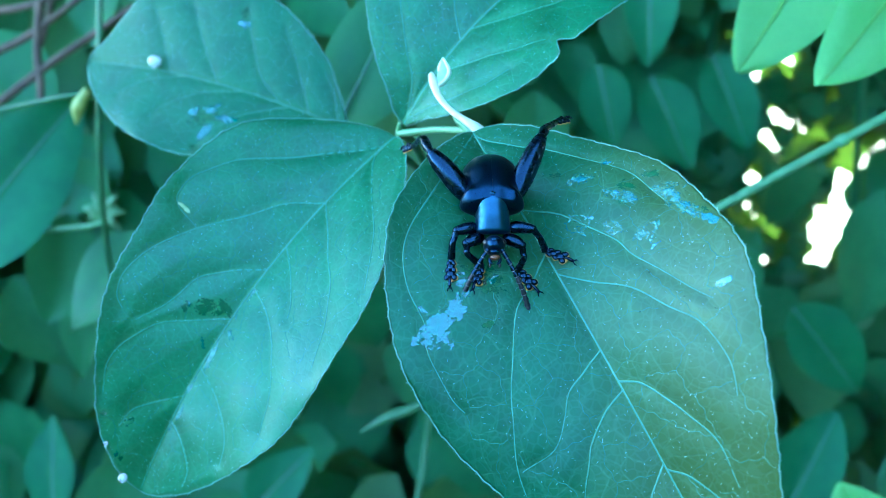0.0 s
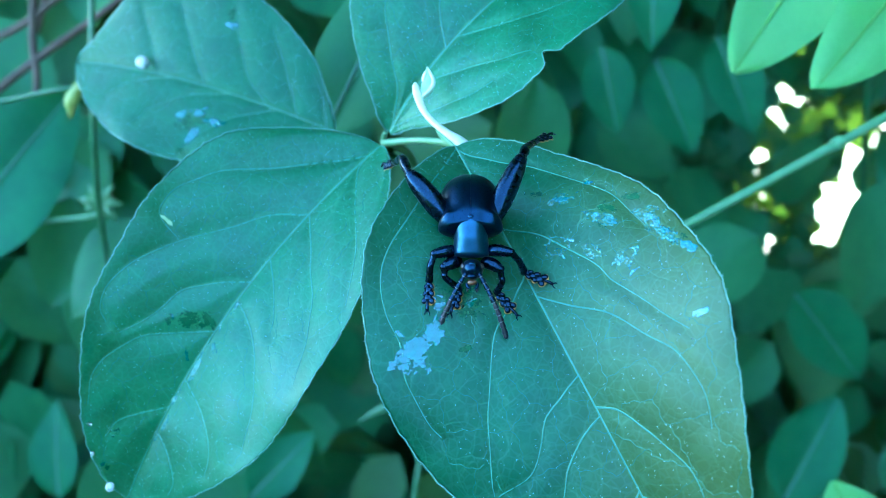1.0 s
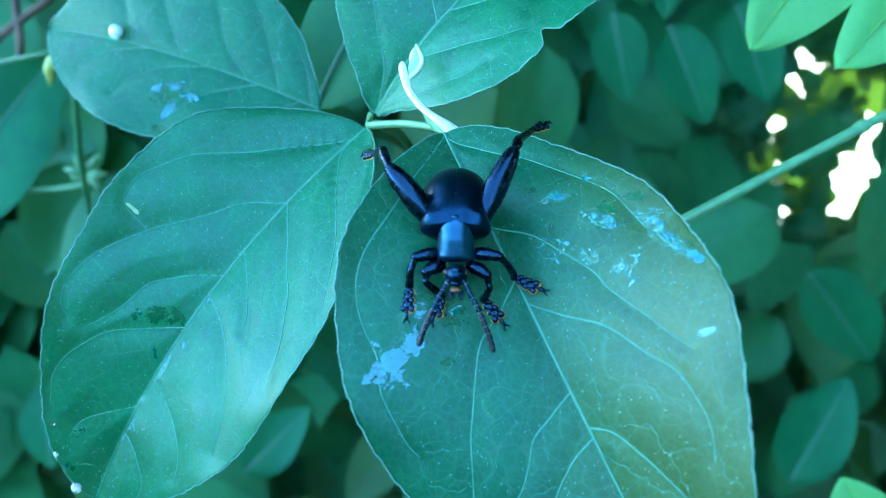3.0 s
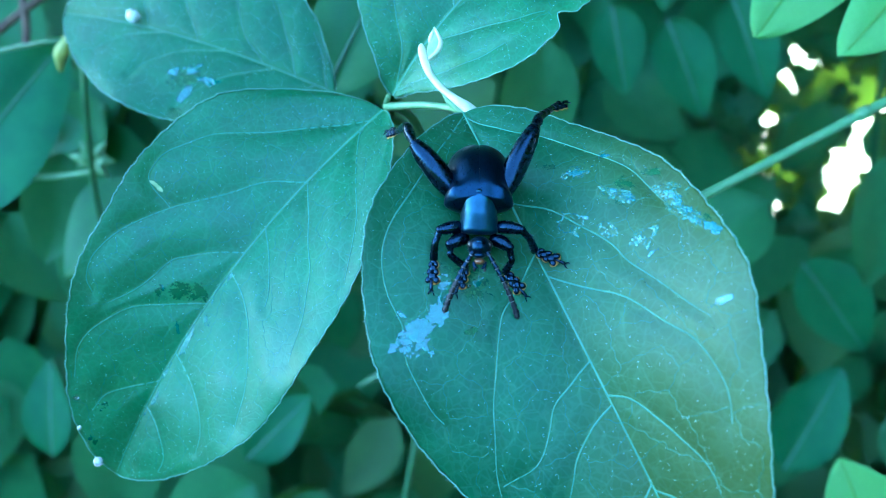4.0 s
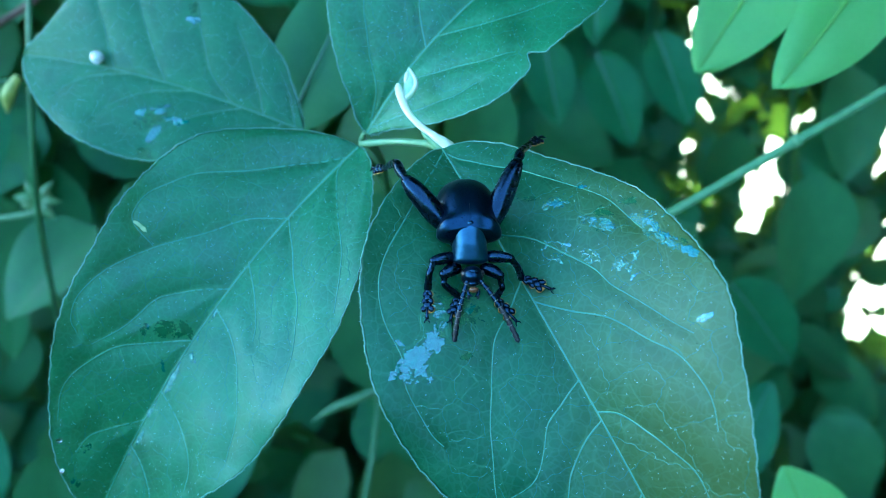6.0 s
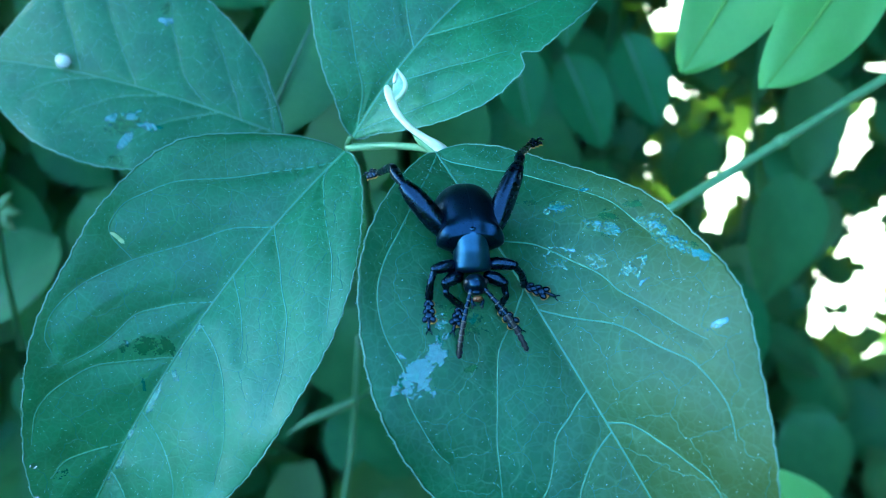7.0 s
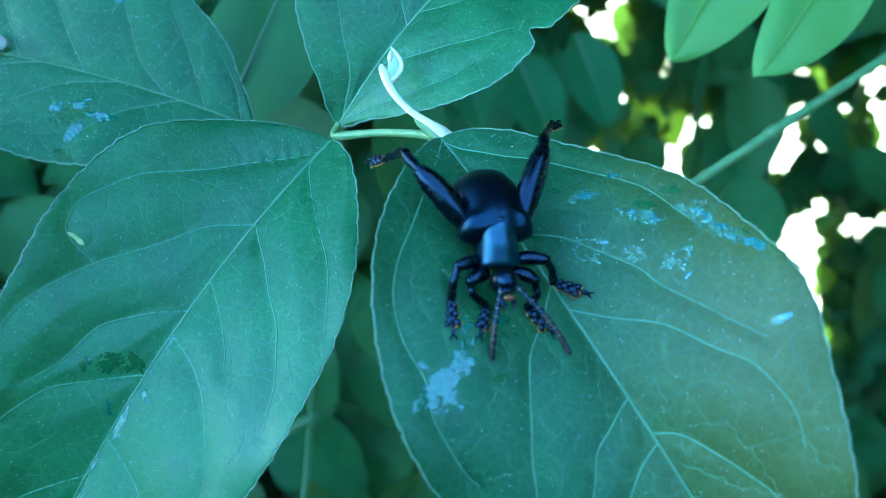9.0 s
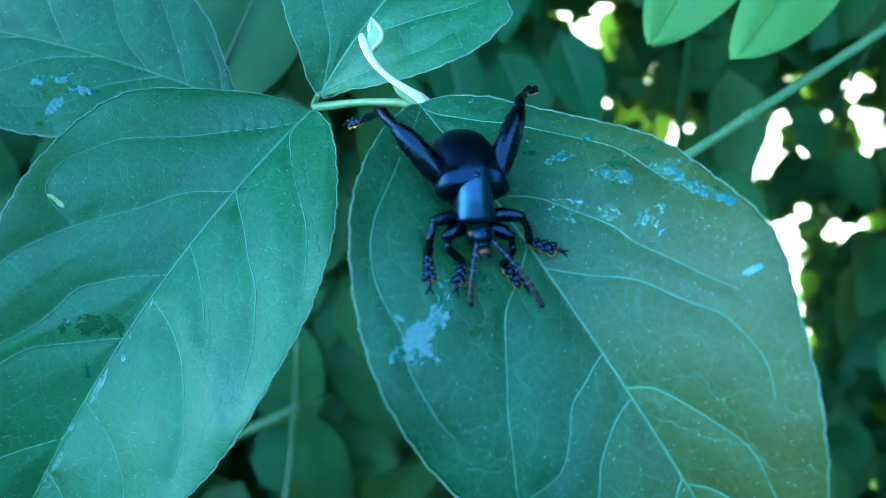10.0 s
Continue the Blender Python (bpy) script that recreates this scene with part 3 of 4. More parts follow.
stem("sheath", [(8.4, 174.6, 1508.2), (6.4, 175.4, 1509.6), (3.6, 176.8, 1511.2), (2.2, 177.8, 1512.0)], [1.5, 1.6, 1.0, 0.2], trifoliate, STALK, "green sheath of the bract", n=14, sides=10, flat=0.7)

behind_leaf = empty("vine_leaf", Matrix.Translation(Vector((-27, 218, 1487)) * MM), "green vine leaf with a chewed wet patch", "leaf")
BEHIND_VEINS = [[(5, -1), (8, -8), (13, -15)], [(13.7, -2), (19.4, -11.9), (26.4, -22.7)], [(22.9, -2), (30.4, -8.8), (35.7, -18.7), (38.5, -26.5)], [(42.3, -3), (50.2, -13.9), (55.6, -23)], [(58.2, -3), (63.6, -12.9), (67.2, -19)],
                [(8, -1), (14, 5), (19, 11)], [(19.5, -2), (29.6, 3.2), (37, 10), (40.8, 16.5)], [(33.9, -3), (46.6, 1.4), (55.4, 7.3), (58.1, 11.6)], [(52.5, -3), (64.7, 0.8), (73, 6.8)]]
leaflet(BEHIND, behind_leaf, 12, BEHIND_VEINS, "rounded green blade, folded along its midrib", material=LEAF_DIMMED, vein_material=VEIN_DIM, swell=0.3)
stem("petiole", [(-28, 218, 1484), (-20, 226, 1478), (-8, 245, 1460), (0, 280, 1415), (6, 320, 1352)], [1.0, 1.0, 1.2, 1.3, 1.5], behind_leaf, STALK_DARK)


def spread(sh, cx, cy, rx, ry, turn, seed, fill, lift, grain=0.55, step=0.15, rim=0.0):
    """A thin ragged film that lies on a leaflet: streaky along its length, thin at its edge, wrinkled and with holes."""
    bm, made = bmesh.new(), {}
    c, s = math.cos(radians(turn)), math.sin(radians(turn))
    n = int(1.3 * max(rx, ry) / step)

    def inside(i, j):
        u, v = i * step, j * step
        r = (u / rx) ** 2 + (v / ry) ** 2
        q = noise.noise(Vector((u * grain * 0.55, v * grain, seed * 7.3))) + 0.65 * noise.noise(Vector((u * grain * 1.6, v * grain * 2.6, seed * 3.1))) + 0.4 * noise.noise(Vector((u * grain * 4.2, v * grain * 5.4, seed * 5.7)))
        k = q + fill - r * 0.9
        return rim - abs(k - rim) if rim else k

    def vert(i, j):
        if (i, j) not in made:
            u, v = i * step, j * step
            k = min(1.0, max(0.0, inside(i, j) * 3))
            x, y = cx + c * u - s * v, cy + s * u + c * v
            made[i, j] = bm.verts.new(Vector((x, y, sh.top(x, y) + 0.07 + lift * k + (0.10 * noise.noise(Vector((u * 0.5, v * 0.8, seed))) if lift > 0 else 0))) * MM)
        return made[i, j]

    for i in range(-n, n):
        for j in range(-n, n):
            if inside(i + 0.5, j + 0.5) > 0:
                bm.faces.new((vert(i, j), vert(i + 1, j), vert(i + 1, j + 1), vert(i, j + 1)))
    return bm


def film(sh, cx, cy, rx, ry, turn, seed, fill, material, name, label, category, lift=0.08, grain=0.55, rim=0.0):
    ob = part(name, spread(sh, cx, cy, rx, ry, turn, seed, fill, lift, grain, rim=rim), material, None, label)
    ob.matrix_world = sh.m
    return tagged(ob, category=category)


WET, DRY, CUT = "glossy wet film of sap on the leaf", "pale dried crust of sap on the leaf", "dark green grazed spot on the leaf"
SAP = [
    (37.4, -23.0, 5.4, 2.9, 112, 1, 0.62, 0.5), (38.8, -27.0, 2.6, 1.6, 80, 2, 0.5, 0.7), (41.0, -23.8, 2.3, 1.1, 30, 3, 0.4, 0.9), (34.8, -18.6, 3.6, 1.7, 115, 4, 0.2, 1.2),
    (31.6, -15.8, 3.8, 1.9, 60, 5, 0.05, 1.5), (32.9, -10.7, 1.9, 0.8, -49, 6, 0.4, 1.2), (34.3, -25.4, 1.6, 0.7, 20, 7, 0.3, 1.2)]
SAP_FAR = [
    (21.1, 13.8, 2.4, 0.8, 55, 8, 0.4, 1.0), (20.9, 20.6, 1.4, 0.5, 60, 9, 0.4, 1.0), (30.5, 19.2, 3.8, 1.0, 36, 10, 0.1, 1.4), (32.3, 20.1, 1.3, 0.7, 60, 11, 0.4, 1.0),
    (37.5, 26.3, 4.2, 1.1, 12, 12, 0.15, 1.5), (41.6, 27.0, 3.5, 1.3, 10, 13, 0.15, 1.5), (45.2, 28.3, 2.6, 0.9, 28, 14, 0.45, 1.0), (43.1, 18.3, 2.6, 0.8, 105, 15, 0.25, 1.2),
    (30.6, 11.5, 1.6, 0.5, 40, 16, 0.1, 1.4), (57.0, 23.5, 2.2, 0.7, 75, 17, 0.45, 1.0)]
CRUSTS = [
    (21.1, 13.6, 3.9, 1.6, 82, 21, 0.0, 1.1), (29.6, 8.7, 1.9, 1.6, 20, 22, 0.7, 0.6), (31.9, 8.8, 1.6, 0.5, 0, 23, 0.5, 0.8), (34.7, 13.8, 2.6, 1.1, 35, 24, 0.25, 1.0),
    (30.2, 18.6, 3.8, 1.4, 36, 25, 0.0, 1.2), (34.2, 26.0, 2.8, 1.4, 60, 26, 0.1, 1.2), (39.6, 26.2, 4.6, 1.6, 14, 27, 0.0, 1.3), (40.2, 18.7, 2.2, 1.6, 80, 28, 0.35, 0.9)]
WOUNDS = [
    (32.3, -12.5, 4.8, 3.0, 20, 31, 0.35, 0.9), (40.9, -15.8, 1.5, 0.7, 90, 32, 0.3, 0.9), (28.6, 20.6, 2.6, 1.3, 40, 33, 0.25, 1.0), (29.7, 25.1, 2.2, 1.3, 30, 34, 0.25, 1.0),
    (16.8, 10.0, 2.8, 0.9, 60, 35, 0.15, 1.0), (43.2, 28.8, 2.6, 0.8, 20, 36, 0.15, 1.0), (32.0, 18.2, 2.4, 0.8, 36, 37, 0.1, 1.2), (36.0, 27.2, 2.4, 0.8, 40, 38, 0.1, 1.2)]
for cx, cy, rx, ry, turn, seed, fill, grain in SAP + SAP_FAR:
    film(RIGHT, cx, cy, rx, ry, turn, seed, fill, SKY_FILM if cy > 0 else FILM, "sap_film", WET, "sap", 0.04, grain)
for cx, cy, rx, ry, turn, seed, fill, grain in CRUSTS:
    film(RIGHT, cx, cy, rx * 1.15, ry * 1.2, turn, seed, fill + 0.25, CRUST, "sap_crust", DRY, "sap", 0.12, grain, 0.2)
for cx, cy, rx, ry, turn, seed, fill, grain in WOUNDS:
    film(RIGHT, cx, cy, rx, ry, turn, seed, fill, WOUND, "grazed_spot", CUT, "leaf damage", 0.0, grain)
for cx, cy, rx, ry, turn, seed, fill in ((66.3, -6.4, 3.6, 1.0, 10, 41, 0.4), (60.2, -5.2, 2.0, 0.8, 40, 42, 0.3), (55.2, -6.5, 1.8, 0.6, 20, 43, 0.25), (49.9, -6.3, 2.6, 0.5, 0, 44, 0.25), (74.9, -6.7, 3.0, 0.6, 0, 45, 0.3), (81.1, -5.6, 2.8, 0.7, 5, 47, 0.3), (86.0, -6.0, 2.4, 0.5, 0, 48, 0.2)):
    film(LEFT, cx, cy, rx, ry, turn, seed, fill, CRUST, "sap_crust", DRY, "sap", 0.1, 0.9)
for cx, cy, rx, ry, turn, seed, fill in ((65.3, -9.4, 2.0, 0.6, 40, 51, 0.2), (59.5, -16.6, 1.6, 0.6, 50, 52, 0.3), (97.5, -13.0, 1.4, 0.8, 0, 53, 0.2), (60.4, -4.2, 1.2, 0.5, 40, 54, 0.3)):
    film(LEFT, cx, cy, rx, ry, turn, seed, fill, FILM, "sap_film", WET, "sap", 0.04, 1.1)
for cx, cy, rx, ry, turn, seed, fill in ((58.0, -13.0, 4.6, 1.8, -65, 61, 0.4), (55.6, -9.4, 2.4, 1.4, 60, 62, 0.4), (60.8, -17.2, 2.0, 1.0, 60, 63, 0.3), (97.6, -12.2, 1.4, 0.8, 0, 64, 0.2), (89.8, -14.6, 2.2, 1.0, -30, 65, 0.1)):
    film(LEFT, cx, cy, rx, ry, turn, seed, fill, WOUND, "grazed_spot", CUT, "leaf damage", 0.0, 0.95)
for cx, cy, rx, ry, turn, seed, fill in ((45.0, 7.8, 2.2, 1.8, 20, 71, 0.55), (40.2, 5.4, 3.0, 1.8, 30, 72, 0.5), (35.2, 6.8, 4.2, 1.4, 0, 73, 0.5), (39.4, 12.0, 3.4, 1.7, 80, 74, 0.5), (38.4, -20.6, 1.8, 1.3, 0, 75, 0.6)):
    film(BEHIND, cx, cy, rx, ry, turn, seed, fill, FILM, "sap_film", WET, "sap", 0.04, 0.8)
for cx, cy, rx, ry, turn, seed, fill in ((41.0, 8.0, 5.6, 3.6, 20, 76, 0.3), (39.4, 18.0, 3.4, 2.0, 0, 77, 0.35), (39.5, -23.4, 2.2, 1.5, 60, 78, 0.3)):
    film(BEHIND, cx, cy, rx, ry, turn, seed, fill, WOUND, "grazed_spot", CUT, "leaf damage", 0.0, 0.95)


def drop(sh, x, y, r, squash=0.75, material=None):
    """A bead of water that sits on a leaflet."""
    ob = part("water_drop", ball((0, 0, 0), (r * MM, r * 0.95 * MM, r * squash * MM), seg=24, rings=16), material or WATER, None, "clear bead of water on a leaf")
    ob.matrix_world = Matrix.Translation(sh.world(x, y, r * squash * 0.8)) @ sh.m.to_3x3().to_4x4()
    ob.visible_shadow = False
    return tagged(ob, category="water drop")


film(LEFT, 42.3, -28.5, 3.4, 0.5, 84, 46, 0.5, SCAR, "leaf_scar", "thin pale healed scratch on the leaf", "leaf damage", 0.12)
drop(BEHIND, 62.9, -4.4, 2.2, 0.8, BEAD)
drop(LEFT, 101.6, -9.6, 1.25, 0.8, BEAD)
drop(LEFT, 96.4, -16.0, 0.6, 0.8, BEAD)
drop(LEFT, 90.5, -19.6, 0.7)
drop(RIGHT, 33.4, -12.6, 0.4)
for x, y in ((50.5, 13.1), (47.0, 15.0), (52.2, 10.1), (45.5, 9.2), (54.8, 17.5), (48.4, 19.5), (60.0, 20.5)):
    drop(RIGHT, x, y, 0.16)

# ---- the beetle ----
BODY = Matrix.Translation(Vector((9.4, 140.7, 1514.2)) * MM)
beetle = empty("beetle", BODY, "shiny blue-black leaf beetle with swollen hind thighs on a leaflet", "beetle")


def bug(name, bm, material, parent=None, label=""):
    bmesh.ops.scale(bm, vec=(MM, MM, MM), verts=bm.verts)
    return part(name, bm, material, parent or beetle, label)


def shell_half(side):
    """One wing case: lofted half sections from the shoulder to the rounded rear."""
    ys = [-0.5, -0.2, 0.15, 0.5, 0.9, 1.6, 2.8, 4.6, 8.0, 11.2, 13.6, 15.1, 15.7]
    half = [4.3, 4.8, 5.2, 5.45, 5.6, 5.7, 5.8, 6.0, 6.15, 5.7, 4.6, 3.0, 0.5]
    top = [-0.4, -0.05, 0.3, 0.6, 0.9, 1.25, 1.7, 2.2, 2.75, 2.25, 0.8, -1.0, -2.8]
    low = [-3.5, -4.2, -4.8, -5.3, -5.8, -6.4, -6.9, -7.2, -7.0, -6.3, -5.5, -4.9, -4.3]
    n, k = 40, 22
    bm, rings = bmesh.new(), []
    for i in range(n + 1):
        y, w, t, b = (smooth(v, i / n) for v in (ys, half, top, low))
        w += 0.55 * math.exp(-((y - 1.1) / 1.3) ** 2)
        mid, ring = (t * 0.35 + b * 0.65), []
        for j in range(k + 1):
            a = math.pi / 2 - math.pi * j / k
            c, s = math.cos(a), math.sin(a)
            x = w * abs(c) ** 0.95
            z = mid + (t - mid) * s ** 0.97 if s > 0 else mid + (mid - b) * s
            z += 0.6 * math.exp(-((x - 4.5) / 1.2) ** 2 - ((y - 0.7) / 1.3) ** 2) * (s > 0)
            z -= 0.25 * math.exp(-((x - 2.5) / 1.1) ** 2 - ((y - 0.3) / 1.2) ** 2) * (s > 0)
            z -= 0.12 * math.exp(-(x / 0.25) ** 2) * (s > 0)
            ring.append(bm.verts.new((side * (x + 0.02), y, z)))
        rings.append(ring)
    for r, q in zip(rings, rings[1:]):
        for j in range(k):
            bm.faces.new((r[j], r[j + 1], q[j + 1], q[j]))
    bm.faces.new(rings[0])
    bm.faces.new(rings[-1])
    bmesh.ops.recalc_face_normals(bm, faces=bm.faces)
    return bm


for side in (-1, 1):
    bug("wing_case", shell_half(side), SHELL, label="smooth blue-black wing case")
bug("scutellum", ball((0.0, 0.35, 0.1), (0.65, 0.6, 0.3)), SHELL_BRIGHT)
bug("abdomen", ball((0, 6.5, -5.6), (4.6, 8.0, 2.6)), SHELL)


def collar():
    """The shield behind the head: a barrel with a raised front rim and blunt front corners."""
    bm, rings = bmesh.new(), []
    a, b = Vector((0, 2.3, -1.2)), Vector((0.2, -1.9, -7.9))
    way = (b - a).normalized()
    up = Vector((0, -way.z, way.y)).normalized()
    up = up if up.y < 0 else -up
    for i in range(25):
        f = i / 24
        r = float(np.interp(f, (0, 0.05, 0.12, 0.45, 0.8, 0.93, 0.97, 1.0), (2.6, 3.15, 3.3, 3.2, 3.4, 3.6, 3.35, 2.6)))
        h = float(np.interp(f, (0, 0.1, 0.5, 0.9, 1.0), (2.3, 2.85, 3.05, 2.9, 2.0)))
        p = a + (b - a) * f
        rings.append([bm.verts.new(p + Vector((1, 0, 0)) * r * math.copysign(abs(math.cos(t)) ** 0.95, math.cos(t)) + up * h * math.copysign(abs(math.sin(t)) ** 0.95, math.sin(t))) for t in (2 * math.pi * k / 32 for k in range(32))])
    for r, s in zip(rings, rings[1:]):
        for k in range(32):
            bm.faces.new((r[k], r[(k + 1) % 32], s[(k + 1) % 32], s[k]))
    bm.faces.new(rings[0])
    bm.faces.new(rings[-1])
    bmesh.ops.recalc_face_normals(bm, faces=bm.faces)
    return bm


bug("pronotum", collar(), SHELL_BRIGHT, label="bright blue neck shield")
HEAD_TURN = Matrix.Rotation(radians(-42), 3, "X")
head = bug("head", ball((0.3, -5.2, -8.3), (2.1, 3.4, 2.0), HEAD_TURN, seg=28, rings=18), SHELL)
for side in (-1, 1):
    bug("eye", ball((0.3 + side * 1.6, -5.7, -7.3), (0.65, 0.95, 0.75), HEAD_TURN), EYE_BROWN, head, "dark brown bulging eye")
    bug("brow", ball((0.3 + side * 0.85, -6.9, -7.3), (0.62, 0.9, 0.5), HEAD_TURN), SHELL, head)
    bug("mandible", tube([(0.3 + side * 0.9, -8.2, -9.2), (0.3 + side * 0.85, -8.9, -9.5), (0.3 + side * 0.3, -9.4, -9.6)], [0.4, 0.32, 0.1], 10, 8), SHELL, head, "dark curved jaw")
    bug("palp", tube([(0.3 + side * 0.7, -8.4, -9.7), (0.3 + side * 0.95, -8.9, -10.2), (0.3 + side * 0.75, -9.1, -10.5)], [0.2, 0.24, 0.16], 8, 6), HORN, head)
bug("labrum", ball((0.3, -8.75, -8.55), (0.95, 0.85, 0.55), HEAD_TURN), MOUTH, head, "reddish brown upper lip")
bug("frons", ball((0.3, -5.9, -6.6), (1.15, 1.5, 0.6), HEAD_TURN), SHELL_BRIGHT, head, "blue forehead")
bug("clypeus", ball((0.3, -7.9, -7.8), (1.0, 0.8, 0.5), HEAD_TURN), SHELL, head)


def limb(name, pts, radii, parent=None, material=None, n=22, sides=14, label="", flat=1.0):
    return bug(name, tube(pts, radii, n, sides, flat=flat), material or LEG, parent, label)


def foot(parent, a, b):
    """A foot of three padded joints, a long end joint and two claws; amber pads fringe each joint."""
    a, b = Vector(a), Vector(b)
    way, long = (b - a).normalized(), (b - a).length
    across = way.cross(Vector((-0.23, -0.48, 0.84))).normalized()
    up = across.cross(way).normalized()
    turn = Matrix((across, way, up)).transposed()
    for f, w in ((0.10, 0.95), (0.34, 1.15), (0.60, 1.35)):
        p = a + way * long * f
        joint = ball(p - way * long * 0.05, (w * 0.62, long * 0.15, 0.48), turn, seg=12, rings=8)
        for s in (-1, 1):
            ball(p + way * long * 0.06 + across * s * w * 0.5, (w * 0.42, long * 0.13, 0.36), turn @ Matrix.Rotation(-s * 0.45, 3, "Z"), joint, seg=12, rings=8)
        bug("foot_joint", joint, LEG, parent)
        bug("pad", ball(p - up * 0.3 + way * long * 0.08, (w * 1.1, long * 0.15, 0.2), turn, seg=14, rings=6), AMBER, parent, "amber hairy pad")
    bug("end_joint", tube([a + way * long * 0.6, a + way * long * 0.8 + up * 0.35, b + up * 0.1], [0.2, 0.28, 0.34], 8, 8), LEG, parent)
    for s in (-1, 1):
        bug("claw", tube([b, b + way * 0.5 + across * s * 0.45, b + way * 0.95 + across * s * 0.5 - up * 0.3], [0.15, 0.12, 0.03], 6, 6), LEG, parent)


def leg(name, hip, knee, bend, ankle, end, thigh, shin, label=""):
    hip, knee, bend, ankle = Vector(hip), Vector(knee), Vector(bend), Vector(ankle)
    belly = (hip + knee) / 2 + Vector((0, 0, 0.25))
    top = limb(name, [hip, hip.lerp(belly, 0.5), belly, belly.lerp(knee, 0.6), knee], thigh, label=label, n=30, sides=18)
    limb("shin", [knee, knee.lerp(bend, 0.55) , bend, ankle], shin, top)
    bug("knee_cap", ball(knee, (shin[0] * 1.15,) * 3, seg=12, rings=8), LEG, top)
    foot(top, ankle, end)
    return top


leg("middle_leg", (-2.3, -1.0, -7.2), (-6.8, -2.9, -6.4), (-7.6, -4.2, -8.6), (-7.8, -5.0, -11.4), (-8.1, -9.6, -14.7), [0.85, 1.15, 1.2, 1.05, 0.85], [0.7, 0.62, 0.66, 0.78])
leg("middle_leg", (3.0, -1.0, -7.0), (7.7, -2.5, -6.3), (9.4, -2.0, -8.9), (10.6, -0.9, -12.4), (15.7, -4.2, -12.6), [0.85, 1.15, 1.2, 1.05, 0.85], [0.7, 0.62, 0.66, 0.78])
leg("front_leg", (-1.9, -2.8, -8.2), (-5.0, -4.7, -8.1), (-4.7, -5.6, -10.0), (-2.0, -5.6, -12.8), (-3.7, -9.5, -15.4), [0.85, 1.2, 1.25, 1.1, 0.85], [0.72, 0.6, 0.6, 0.72])
leg("front_leg", (2.4, -2.8, -8.2), (5.6, -4.9, -8.4), (6.0, -5.9, -10.8), (5.1, -5.2, -13.9), (8.9, -8.6, -16.7), [0.85, 1.2, 1.25, 1.1, 0.85], [0.72, 0.6, 0.6, 0.72])
leg("hind_leg", (-4.4, 3.2, -3.0), (-11.8, 9.2, 3.9), (-13.5, 14.9, 3.7), (-15.6, 19.0, -0.1), (-17.9, 22.1, -2.2), [1.45, 2.05, 2.12, 1.8, 1.15], [0.7, 1.05, 0.85, 0.6], "hind leg with a swollen glossy thigh")
leg("hind_leg", (4.4, 3.4, -3.0), (10.1, 13.3, 5.1), (11.2, 16.7, 5.2), (13.9, 21.5, 4.1), (17.2, 25.9, 3.0), [1.45, 2.05, 2.12, 1.8, 1.15], [0.7, 1.05, 0.85, 0.6], "hind leg with a swollen glossy thigh")

HORN_BASE = {-1: Vector((-0.6, -6.9, -7.2)), 1: Vector((1.2, -6.9, -7.2))}
HORN_LONG = {-1: 13.6, 1: 14.4}
horns = {}
for side in (-1, 1):
    horn = empty("antenna", Matrix.Translation(HORN_BASE[side] * MM), "", "")
    horn.parent = beetle
    horns[side] = horn
    # eleven beads along +y, bowed a little, the outer ones thicker and dull
    long = HORN_LONG[side]
    for k in range(11):
        f0, f1 = k / 11, (k + 1) / 11
        bow = lambda f: Vector((side * 1.1 * math.sin(math.pi * f * 0.9) * -0.6, long * f, 0.9 * math.sin(math.pi * f)))
        r = 0.42 + 0.16 * f0
        bug("antenna_joint", tube([bow(f0), bow((f0 + f1) / 2), bow(f1 - 0.006)], [r * 0.62, r * 0.9, r * 1.12 if k < 10 else 0.12], 8, 10), LEG if k < 5 else HORN, horn)
        # Pale rings stand in for the highlights at the joints.
        if 0 < k < 9:
            bug("joint_ring", tube([bow(f0 - 0.012), bow(f0), bow(f0 + 0.008)], [r * 0.7, r * 1.02, r * 0.8], 6, 10), JOINT, horn)

# ---- the hedge behind ----
def simple_leaf(long, wide, seed, fold=0.25, droop=0.25, rows=9, cols=4, full=0.72):
    """A plain rounded leaf along +y from its base at the origin, with a fold, a droop and some thickness."""
    rng = random.Random(seed)
    bm, grid = bmesh.new(), []
    lean = rng.uniform(-0.12, 0.12)
    for i in range(rows + 1):
        f = i / rows
        w = wide / 2 * (math.sin(math.pi * f ** 0.82)) ** full * (1 - 0.12 * f) if 0 < f < 1 else 0.0006
        row = []
        for j in range(-cols, cols + 1):
            g = j / cols
            x = w * g + lean * long * math.sin(math.pi * f) * 0.4
            z = abs(g) * w * fold - droop * long * f * f + 0.03 * long * math.sin(5 * f + 2 * g + seed) * abs(g)
            row.append(bm.verts.new((x, f * long, z)))
        grid.append(row)
    for a, b in zip(grid, grid[1:]):
        for k in range(2 * cols):
            bm.faces.new((a[k], a[k + 1], b[k + 1], b[k]))
    top = list(bm.faces)
    back = bmesh.ops.duplicate(bm, geom=top)
    under = [f for f in back["geom"] if isinstance(f, bmesh.types.BMFace)]
    bmesh.ops.translate(bm, vec=(0, 0, -0.00035), verts=[v for v in back["geom"] if isinstance(v, bmesh.types.BMVert)])
    bmesh.ops.reverse_faces(bm, faces=under)
    me = bpy.data.meshes.new("leaf")
    bm.to_mesh(me)
    bm.free()
    me.polygons.foreach_set("use_smooth", [True] * len(me.polygons))
    return me


